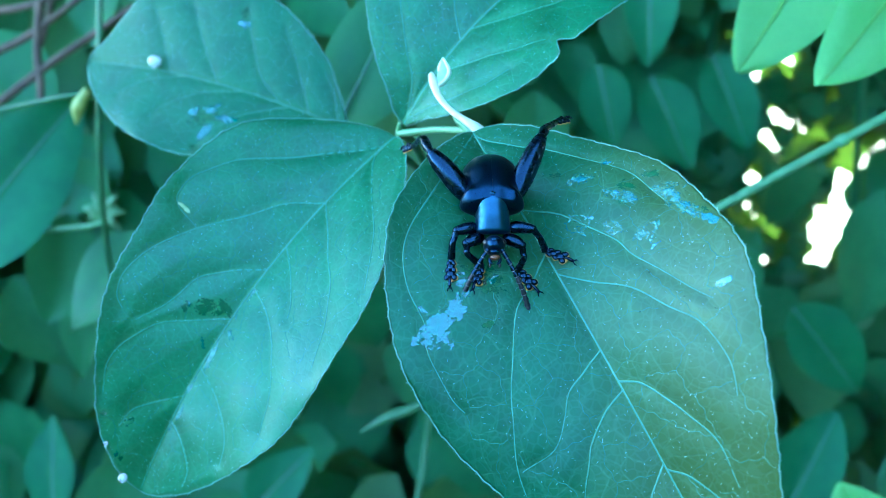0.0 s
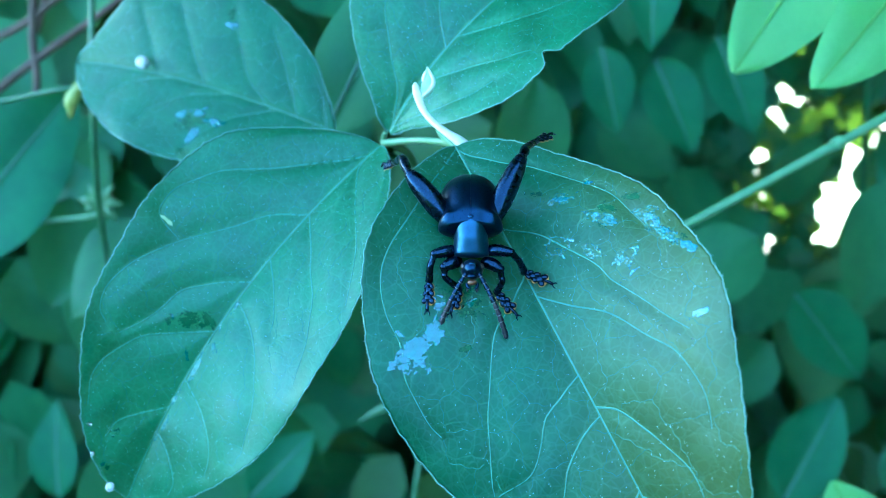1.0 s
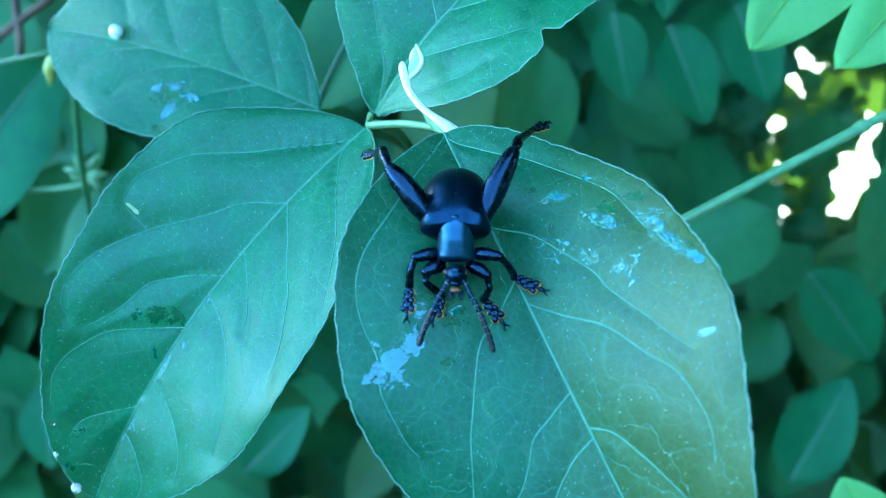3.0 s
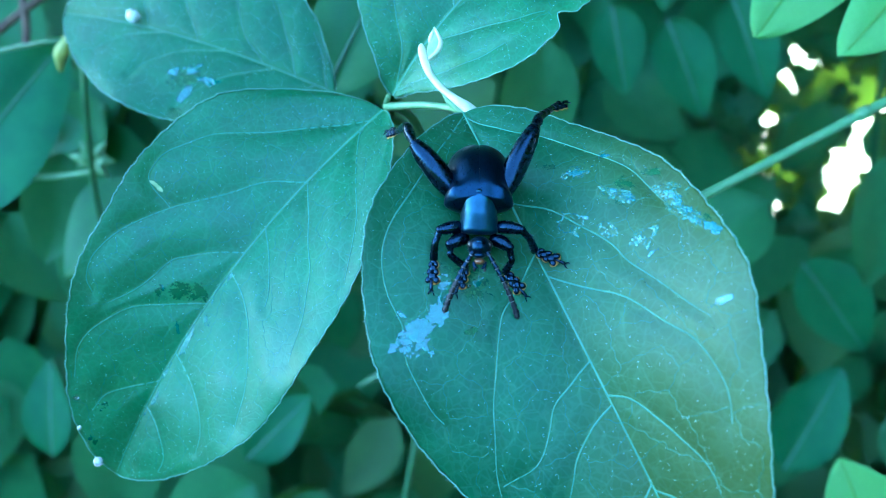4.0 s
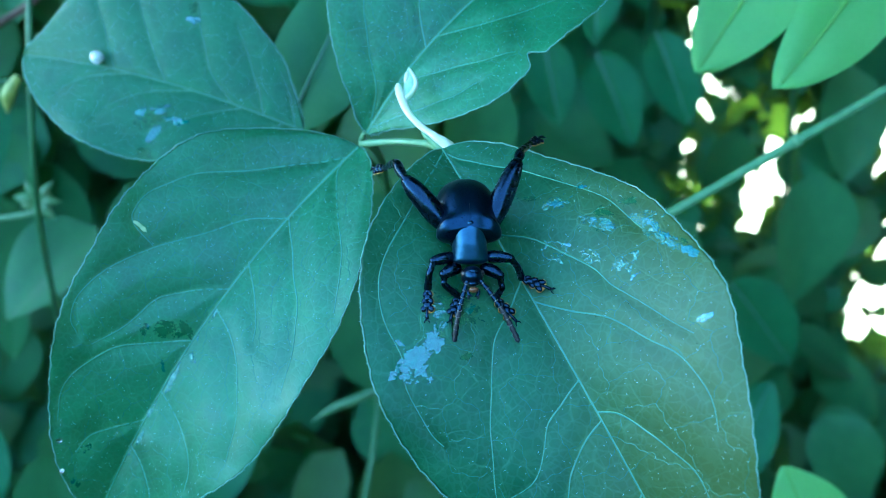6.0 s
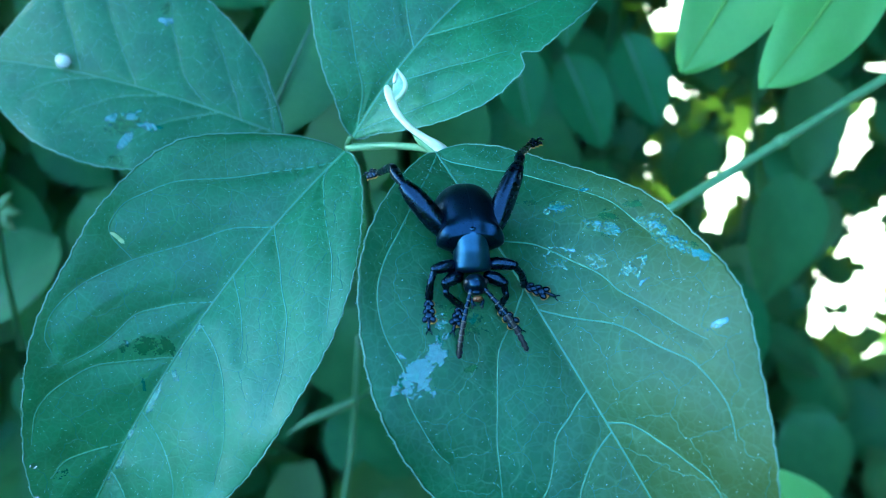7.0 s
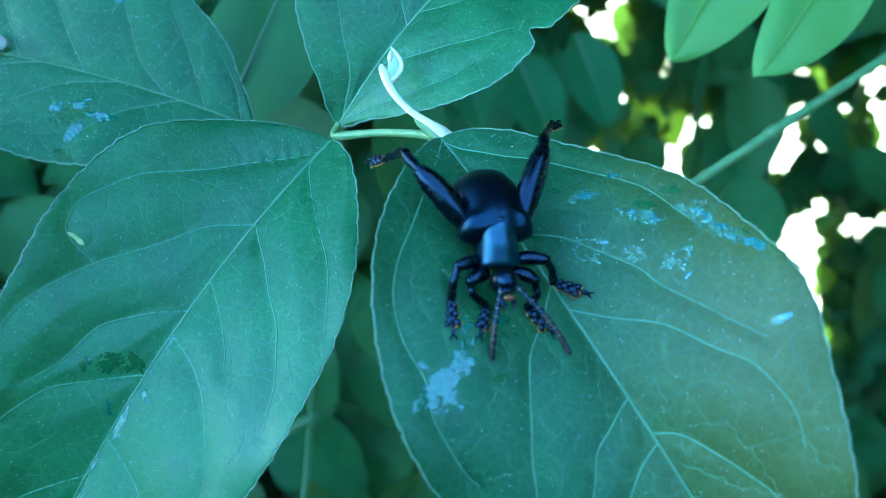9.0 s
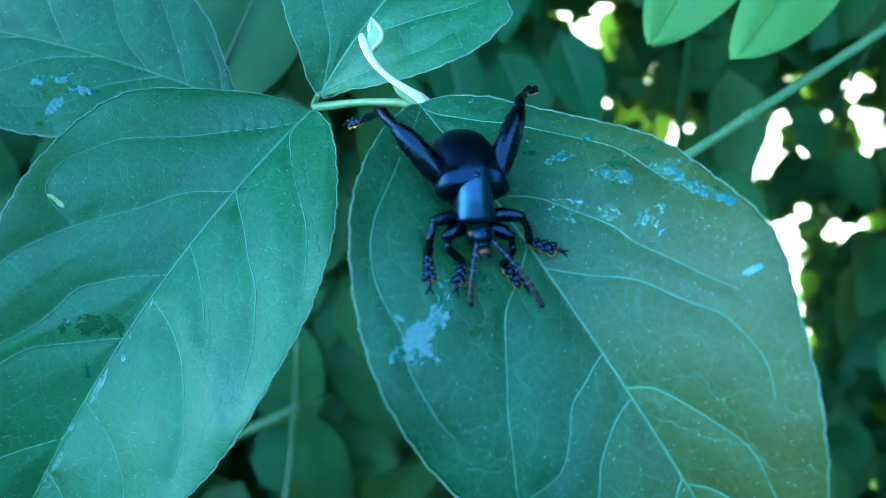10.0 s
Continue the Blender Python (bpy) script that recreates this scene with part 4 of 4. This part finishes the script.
def toward(base, tip, up):
    """The pose of a leaf whose base and tip lie there, with its upper side toward up."""
    base, tip = Vector(base), Vector(tip)
    y = (tip - base).normalized()
    z = Vector(up) - y * Vector(up).dot(y)
    z.normalize()
    x = y.cross(z)
    m = Matrix((x, y, z)).transposed().to_4x4()
    m.translation = base
    return m


FACE = (-0.1, -0.75, 0.65)


def placed_leaf(base, tip, wide, material, label, up=FACE, seed=1, fold=0.2, droop=0.12, stalk=None, stalk_r=0.9, full=0.72):
    base, tip = Vector(base) * MM, Vector(tip) * MM
    m = toward(base, tip, up)
    thing = empty("vine_leaf", m, label, "leaf")
    me = simple_leaf((tip - base).length, wide * MM, seed, fold, droop, 24, 8, full)
    me.materials.append(material)
    blade = new("blade", me)
    blade.parent = thing
    long = (tip - base).length
    pts = [(0, long * f, -droop * long * f * f + 0.0002) for f in (0, 0.25, 0.5, 0.75, 0.97)]
    part("midrib", tube(pts, [0.0009, 0.0007, 0.0005, 0.0002], 14, 6), VEIN_DIM if material != LEAF_PALE else PALE_RIB, thing)
    if stalk:
        inv = m.inverted()
        part("petiole", tube([inv @ (Vector(p) * MM) for p in stalk], [stalk_r * MM] * 3, 16, 8), STALK_DARK, thing)
    return thing


placed_leaf((118, 270, 1531), (86.5, 236.5, 1500.5), 31, LEAF_PALE, "bright green leaflet, backlight put into its colour", seed=3, up=(-0.2, -0.7, 0.68), full=0.6, fold=0.12)
placed_leaf((142, 256, 1531), (106, 220.5, 1503), 29, LEAF_PALE, "bright green leaflet, backlight put into its colour", seed=4, up=(0.1, -0.7, 0.68), full=0.6, fold=0.12)
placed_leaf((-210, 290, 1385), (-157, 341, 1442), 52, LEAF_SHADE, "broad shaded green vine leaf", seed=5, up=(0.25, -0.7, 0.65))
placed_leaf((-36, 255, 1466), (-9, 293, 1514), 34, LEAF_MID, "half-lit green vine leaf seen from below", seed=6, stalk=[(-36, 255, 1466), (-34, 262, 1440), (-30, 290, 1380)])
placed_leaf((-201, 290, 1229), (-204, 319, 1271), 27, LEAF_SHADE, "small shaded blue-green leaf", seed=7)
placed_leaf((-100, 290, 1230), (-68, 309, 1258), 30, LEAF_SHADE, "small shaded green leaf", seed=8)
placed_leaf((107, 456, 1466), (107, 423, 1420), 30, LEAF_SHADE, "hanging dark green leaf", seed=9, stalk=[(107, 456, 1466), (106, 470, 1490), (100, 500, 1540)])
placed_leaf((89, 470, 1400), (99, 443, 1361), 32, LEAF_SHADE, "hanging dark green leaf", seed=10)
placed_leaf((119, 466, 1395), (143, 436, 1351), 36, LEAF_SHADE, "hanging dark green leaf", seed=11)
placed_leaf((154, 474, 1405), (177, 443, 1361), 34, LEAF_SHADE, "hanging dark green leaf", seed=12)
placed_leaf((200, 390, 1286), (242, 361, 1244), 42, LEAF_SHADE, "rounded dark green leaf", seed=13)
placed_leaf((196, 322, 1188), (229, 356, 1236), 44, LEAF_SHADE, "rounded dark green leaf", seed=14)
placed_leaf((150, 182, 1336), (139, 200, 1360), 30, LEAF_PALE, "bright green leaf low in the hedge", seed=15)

# a straight green runner that crosses the hedge
runner = empty("vine_runner", Matrix.Translation(Vector((80, 214, 1465)) * MM), "thin straight pale green vine runner", "stem")
stem("runner", [(40, 197, 1451), (80.4, 213.7, 1465.4), (131.9, 234.9, 1483.7), (200, 263, 1508), (290, 300, 1540)], [1.3, 1.35, 1.4, 1.5, 1.6], runner, RUNNER, n=30)
for f in (0.3, 0.75):
    stem("node", [(80.4 + 120 * f, 213.7 + 49.4 * f, 1465.4 + 42.5 * f), (83 + 120 * f, 214.8 + 49.4 * f, 1466.4 + 42.5 * f)], [1.9, 1.9], runner, RUNNER, n=4)

# a budding shoot on a level stalk
shoot = empty("budding_shoot", Matrix.Translation(Vector((-144, 311, 1400)) * MM), "pale green whorled bud on a thin stalk", "bud")
stem("stalk", [(-230, 305, 1390), (-195, 307, 1393), (-149, 309, 1396), (-138, 312, 1404)], [1.3, 1.2, 1.1, 1.0], shoot, STALK)
for k in range(7):
    a = k * 0.9
    d = Vector((math.cos(a), 0.3 * math.sin(a * 2), math.sin(a)))
    p = Vector((-143, 311, 1401))
    stem("bract", [p, p + d * 5 + Vector((0, -1, 1)), p + d * (9 + k % 3)], [1.6, 1.9, 0.2], shoot, STALK, n=8, sides=8)
tip_bud = empty("leaf_bud", Matrix.Translation(Vector((-18, 270, 1322)) * MM), "rolled pale green young leaf tip", "bud")
stem("rolled_leaf", [(-36, 266, 1316), (-26, 269, 1321), (-16, 271, 1324), (-6, 273, 1328)], [0.3, 1.8, 2.2, 1.3], tip_bud, STALK_MID, n=16)
stem("stalk", [(-6, 273, 1328), (4, 280, 1326), (14, 300, 1300)], [0.9, 0.8, 0.8], tip_bud, STALK_DARK)
thin_stem = empty("upright_stem", Matrix.Translation(Vector((-8, 290, 1282)) * MM), "upright pale green stem", "stem")
stem("stalk", [(-18, 262, 1225), (-13, 272, 1257), (-8, 290, 1284), (-4, 310, 1330)], [1.5, 1.4, 1.3, 1.1], thin_stem, STALK_MID)
side_stem = empty("upright_stem", Matrix.Translation(Vector((-131, 315, 1475)) * MM), "upright green stem with knots", "stem")
stem("stalk", [(-129, 345, 1530), (-130, 328, 1493), (-131, 301, 1452), (-140, 300, 1400), (-150, 310, 1330)], [1.2, 1.2, 1.2, 1.2, 1.3], side_stem, STALK_DARK)
stem("branch", [(-131, 303, 1458), (-140, 300, 1460), (-170, 305, 1452), (-230, 310, 1440)], [1.1, 0.9, 0.9, 0.8], side_stem, STALK_DARK)
stem("knot", [(-133, 301, 1462), (-137, 299, 1456), (-139, 298, 1449)], [1.2, 2.6, 0.6], side_stem, KNOT, "yellowish knot")
for pts in ([(-260, 420, 1450), (-190, 400, 1460), (-120, 420, 1490), (-60, 440, 1510)], [(-240, 380, 1380), (-200, 400, 1430), (-170, 420, 1500)], [(-200, 357, 1429), (-176, 367, 1444), (-158, 374, 1454), (-139, 383, 1465)],
            [(-181, 384, 1467), (-182, 371, 1449), (-180, 358, 1432), (-186, 345, 1410)], [(-205, 372, 1446), (-186, 376, 1454), (-160, 386, 1470)]):
    tw = empty("dry_twig", Matrix.Translation(Vector(pts[0]) * MM), "thin dry brown twig", "twig")
    stem("twig", pts, [2.0, 1.8, 1.3], tw, TWIG, n=18, sides=7)

LEAF_KINDS = []
for k in range(8):
    me = simple_leaf(0.052 + 0.003 * k, 0.036 + 0.0025 * (k * 3 % 8), 40 + k, 0.22, 0.1 + 0.03 * (k % 3), 10, 4)
    me.name = "leaf"
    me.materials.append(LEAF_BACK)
    LEAF_KINDS.append(me)

# openings in the hedge through which the sunlit ground shows: line of sight, place and radius in metres
SIGHTS = (Vector((0.000, 0.000, 1.600)), Vector((-0.019, 0.025, 1.601)), Vector((-0.028, 0.027, 1.584)))
GAPS_A = ((0.296, 0.703, 1.224, 0.0039), (0.284, 0.692, 1.197, 0.0033), (0.283, 0.677, 1.170, 0.0033), (0.291, 0.666, 1.159, 0.0022), (0.287, 0.646, 1.128, 0.0033), (0.347, 0.662, 1.195, 0.0050), (0.342, 0.653, 1.177, 0.0072), (0.337, 0.642, 1.157, 0.0044), (0.331, 0.634, 1.141, 0.0017), (0.353, 0.671, 1.217, 0.0028), (0.361, 0.680, 1.239, 0.0028), (0.377, 0.677, 1.252, 0.0011), (0.239, 0.769, 1.328, 0.0039), (0.310, 0.726, 1.285, 0.0011), (0.242, 0.717, 1.214, 0.0008), (0.228, 0.712, 1.196, 0.0017), (0.308, 0.549, 1.029, 0.0017), (0.203, 0.728, 1.211, 0.0008))
GAPS_C = ((0.304, 0.754, 1.306, 0.0044), (0.310, 0.743, 1.286, 0.0066), (0.278, 0.748, 1.268, 0.0033), (0.305, 0.724, 1.241, 0.0044), (0.349, 0.715, 1.267, 0.0044), (0.388, 0.675, 1.235, 0.0033), (0.366, 0.653, 1.177, 0.0077), (0.351, 0.647, 1.155, 0.0066), (0.440, 0.584, 1.154, 0.0110), (0.452, 0.579, 1.161, 0.0110), (0.421, 0.569, 1.118, 0.0088), (0.450, 0.553, 1.127, 0.0132), (0.415, 0.550, 1.092, 0.0077), (0.442, 0.538, 1.104, 0.0077), (0.442, 0.513, 1.080, 0.0039), (0.453, 0.511, 1.088, 0.0028))
GAPS_D = ((0.335, 0.708, 1.228, 0.0050), (0.365, 0.686, 1.219, 0.0055), (0.293, 0.756, 1.288, 0.0039), (0.310, 0.760, 1.317, 0.0044), (0.273, 0.771, 1.304, 0.0044), (0.449, 0.650, 1.257, 0.0072), (0.445, 0.639, 1.232, 0.0083), (0.435, 0.633, 1.209, 0.0044), (0.468, 0.624, 1.237, 0.0033), (0.484, 0.627, 1.267, 0.0033), (0.459, 0.660, 1.294, 0.0044), (0.466, 0.651, 1.285, 0.0033), (0.499, 0.632, 1.303, 0.0061), (0.511, 0.608, 1.277, 0.0088), (0.508, 0.598, 1.254, 0.0072), (0.518, 0.597, 1.269, 0.0077), (0.469, 0.597, 1.197, 0.0039), (0.455, 0.598, 1.179, 0.0044), (0.448, 0.594, 1.166, 0.0044), (0.492, 0.570, 1.187, 0.0072), (0.513, 0.559, 1.201, 0.0055), (0.463, 0.568, 1.150, 0.0044), (0.469, 0.522, 1.104, 0.0039), (0.505, 0.454, 1.078, 0.0088), (0.490, 0.413, 1.032, 0.0050))
GAP_WAYS = [(np.array(eye), np.array([Vector(c[:3]) - eye for c in gaps]), np.array([c[3] for c in gaps])) for eye, gaps in zip(SIGHTS, (GAPS_A, GAPS_C, GAPS_D))]


def open_sight(m, scale=1.0):
    """Whether a leaf in the pose m would close one of the openings."""
    spots = [(np.array(m @ Vector((0, f * 0.062 * scale, 0))), w * 0.022 * scale) for f, w in ((0.12, 0.5), (0.36, 1.0), (0.62, 0.95), (0.88, 0.5))]
    for eye, ways, radii in GAP_WAYS:
        far = np.linalg.norm(ways, axis=1)
        unit = ways / far[:, None]
        for p, wide in spots:
            q = p - eye
            along = unit @ q
            off = np.sqrt(np.maximum(0, q @ q - along * along))
            if np.any(off < radii * along / far + wide * 0.5):
                return True
    return False


EYE0 = SIGHTS[0]


def hedge_place(rng, near, far):
    """A place in the hedge: a slab that leans back from the path."""
    u, v, d = rng.uniform(-0.75, 0.85), rng.uniform(-0.62, 0.62), rng.uniform(near, far)
    ahead, up = Vector((0, 0.82, -0.574)), Vector((0, 0.574, 0.82))
    k = 0.45 + 0.55 * d
    return EYE0 + ahead * d + Vector((u * k, 0, 0)) + up * v * k


def hedge_turn(rng, p):
    up = Vector((rng.gauss(-0.05, 0.3), rng.gauss(-0.6, 0.25), 0.7)).normalized()
    y = Vector((rng.gauss(0, 0.7), rng.gauss(-0.4, 0.4), rng.gauss(-0.6, 0.35)))
    y.normalize()
    return toward(p - y * 0.028, p + y * 0.028, up)


rng = random.Random(11)
for k in range(9):
    cx, start = -0.5 + 0.13 * k, 0.42 + 0.03 * (k % 4)
    root = Vector((cx, 0.55 + 0.05 * (k % 3), 0.9))
    vine = empty("vine", Matrix.Translation(root), "leafy shaded green vine in the hedge", "vine", "vines of the hedge")
    path = [root, root + Vector((0.05, 0.02, 0.25)), root + Vector((0.0 + 0.06 * (k % 2), 0.0, 0.5)), root + Vector((0.04, 0.06, 0.8))]
    inv = vine.matrix_world.inverted()
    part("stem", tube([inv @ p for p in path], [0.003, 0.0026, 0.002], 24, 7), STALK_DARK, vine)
    count = 0
    while count < 34:
        p = hedge_place(rng, 0.40, 0.62)
        p.x = p.x * 0.28 + cx
        m, scale = hedge_turn(rng, p), rng.uniform(0.75, 1.15)
        if p.z > 1.62 or open_sight(m, scale) or abs(p.x) > 0.75:
            if rng.random() < 0.5:
                count += 1
            continue
        leaf = new("leaf", rng.choice(LEAF_KINDS))
        leaf.parent = vine
        leaf.matrix_basis = inv @ m @ Matrix.Scale(scale, 4)
        count += 1


def thicket(name, count, place, label, size=(0.9, 1.5), material=None):
    """Very many leaves of the deeper hedge in one mesh."""
    kinds = []
    for k in range(5):
        me = simple_leaf(0.052 + 0.003 * k, 0.036 + 0.0025 * (k * 3 % 8), 40 + k, 0.22, 0.1 + 0.03 * (k % 3), 5, 2)
        half = len(me.vertices) // 2
        co = np.array([v.co[:] for v in me.vertices])[:half]
        kinds.append((co, [tuple(f.vertices) for f in me.polygons if max(f.vertices) < half]))
        bpy.data.meshes.remove(me)
    V, F, n = [], [], 0
    for _ in range(count):
        m = place()
        if m is None:
            continue
        co, faces = rng.choice(kinds)
        m = np.array(m @ Matrix.Scale(rng.uniform(*size), 4))
        V.append(co @ m[:3, :3].T + m[:3, 3])
        F += [tuple(i + n for i in f) for f in faces]
        n += len(co)
    me = bpy.data.meshes.new(name)
    me.from_pydata(np.concatenate(V).tolist(), [], F)
    me.polygons.foreach_set("use_smooth", [True] * len(me.polygons))
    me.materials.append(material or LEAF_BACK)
    return tagged(new(name, me), label, "foliage", kind="stuff")


def rear():
    """Unseen foliage added behind the path, below the open sky, to cut light."""
    return hedge_turn(rng, Vector((rng.uniform(-1.1, 1.1), rng.uniform(-1.5, -1.0), rng.uniform(0.02, 2.12))))


def left_deep():
    p = hedge_place(rng, 0.55, 1.0)
    return None if p.x > 0.06 or p.z > 1.75 else hedge_turn(rng, p)


def deep(scale=1.2):
    p = hedge_place(rng, 0.62, 1.05)
    m = hedge_turn(rng, p)
    return None if p.z > 1.75 or open_sight(m, scale) else m


def sunward(scale):
    """One thin layer of leaves on the sunward side, through which daylight comes in spots."""
    d, u, v = rng.uniform(0.72, 0.80), rng.uniform(0.0, 0.95), rng.uniform(-0.6, 0.62)
    p = EYE0 + Vector((0, 0.82, -0.574)) * d + Vector((u * 0.9, 0, 0)) + Vector((0, 0.574, 0.82)) * v * 0.9
    y = Vector((rng.gauss(0, 0.8), rng.gauss(-0.3, 0.4), rng.gauss(-0.3, 0.7))).normalized()
    m = toward(p, p + y, Vector((rng.gauss(-0.05, 0.25), rng.gauss(-0.7, 0.2), 0.6)))
    return None if open_sight(m, scale) else m


# Unseen foliage added at the left to tint and limit the side light.
def low_left():
    y = rng.uniform(-1.3, 0.9)
    return hedge_turn(rng, Vector((rng.uniform(-1.35, -1.0), y, rng.uniform(0.02, 1.5 + 0.45 * min(1, max(0, -0.1 - y))))))


# Unseen foliage added overhead to block the sun and the sky ahead.
def crown():
    p = Vector((rng.uniform(-0.45, 1.4), rng.uniform(0.21, 1.05), rng.uniform(1.62, 2.65)))
    return None if p.y < 0.5 and p.z < 2.15 else hedge_turn(rng, p)


def base():
    """The foot of the hedge, down to the ground."""
    m = hedge_turn(rng, Vector((rng.uniform(-0.8, 0.9), rng.uniform(0.55, 1.1), rng.uniform(0.02, 0.5))))
    return None if open_sight(m, 1.9) else m


def flank():
    """Unseen foliage added at right, which keeps the sun off the leaves in front."""
    m = hedge_turn(rng, Vector((rng.uniform(0.7, 1.1), rng.uniform(-0.8, 0.9), rng.uniform(0.02, 3.0))))
    return None if m.translation.y > 0.3 and m.translation.z < 1.7 and open_sight(m, 2.0) else m


thicket("hedge_foliage", 6500, deep, "deep shaded green hedge foliage")
for count, small, large in ((3000, 0.8, 1.1), (5000, 0.5, 0.66), (11000, 0.28, 0.42)):
    thicket("hedge_leaves", count, lambda: sunward(large), "shaded hedge leaves with daylight between", (small, large))
thicket("hedge_foliage", 4200, left_deep, "deep shaded green hedge foliage")
thicket("hedge_base", 1600, base, "dark green foliage at the foot of the hedge", (1.4, 2.4))
thicket("hedge_low", 4800, low_left, "unseen yellow-green foliage added to tint and limit the side light", (1.5, 2.6), LEAF_BOUNCE)
thicket("hedge_rear", 7600, rear, "unseen foliage added behind to cut the low rear light", (1.5, 2.6))
thicket("hedge_crown", 10000, crown, "unseen dense foliage added overhead to block sun and sky", (1.3, 2.2))
thicket("hedge_flank", 6800, flank, "unseen dense foliage added at the right to block the sun", (1.5, 2.6))

# ---- the ground ----
bm = bmesh.new()
bmesh.ops.create_grid(bm, x_segments=60, y_segments=60, size=60)
for v in bm.verts:
    v.co.z = 0.03 * noise.noise(v.co * 0.7)
ground = part("ground", bm, SOIL, None, "pale dry sunlit ground beyond the hedge")
tagged(ground, category="ground", kind="structure")


def motions():
    """Only the feelers move: they feel about before the head."""
    rows = {1: [(0.0, 5.5, -4.0, -12.1), (1.0, 5.4, -6.1, -11.6), (2.0, 5.4, -8.0, -10.4), (3.0, 5.5, -6.4, -11.4), (4.0, 5.9, -5.1, -11.6), (5.0, 6.7, -6.0, -11.0), (6.0, 7.3, -7.0, -10.0), (7.5, 7.9, -7.4, -9.2), (8.5, 7.9, -8.8, -7.9), (9.0, 8.1, -8.2, -8.3), (10.0, 8.3, -7.1, -9.1)],
            -1: [(0.0, -4.9, -2.6, -11.0), (1.0, -5.1, -4.3, -11.5), (2.0, -5.1, -6.3, -10.6), (3.0, -5.1, -5.8, -10.8), (4.0, -5.0, -5.3, -11.1), (5.0, -3.4, -6.0, -11.3), (6.0, -2.2, -5.2, -12.0), (7.5, -1.9, -6.0, -11.6), (8.5, -1.4, -5.5, -12.0), (10.0, -0.4, -4.0, -12.4)]}
    for side, keys in rows.items():
        at = HORN_BASE[side] * MM
        walk(horns[side], [(t, toward(at, at + Vector((x, y, z)), (0, -0.83, 0.55))) for t, x, y, z in keys])


motions()
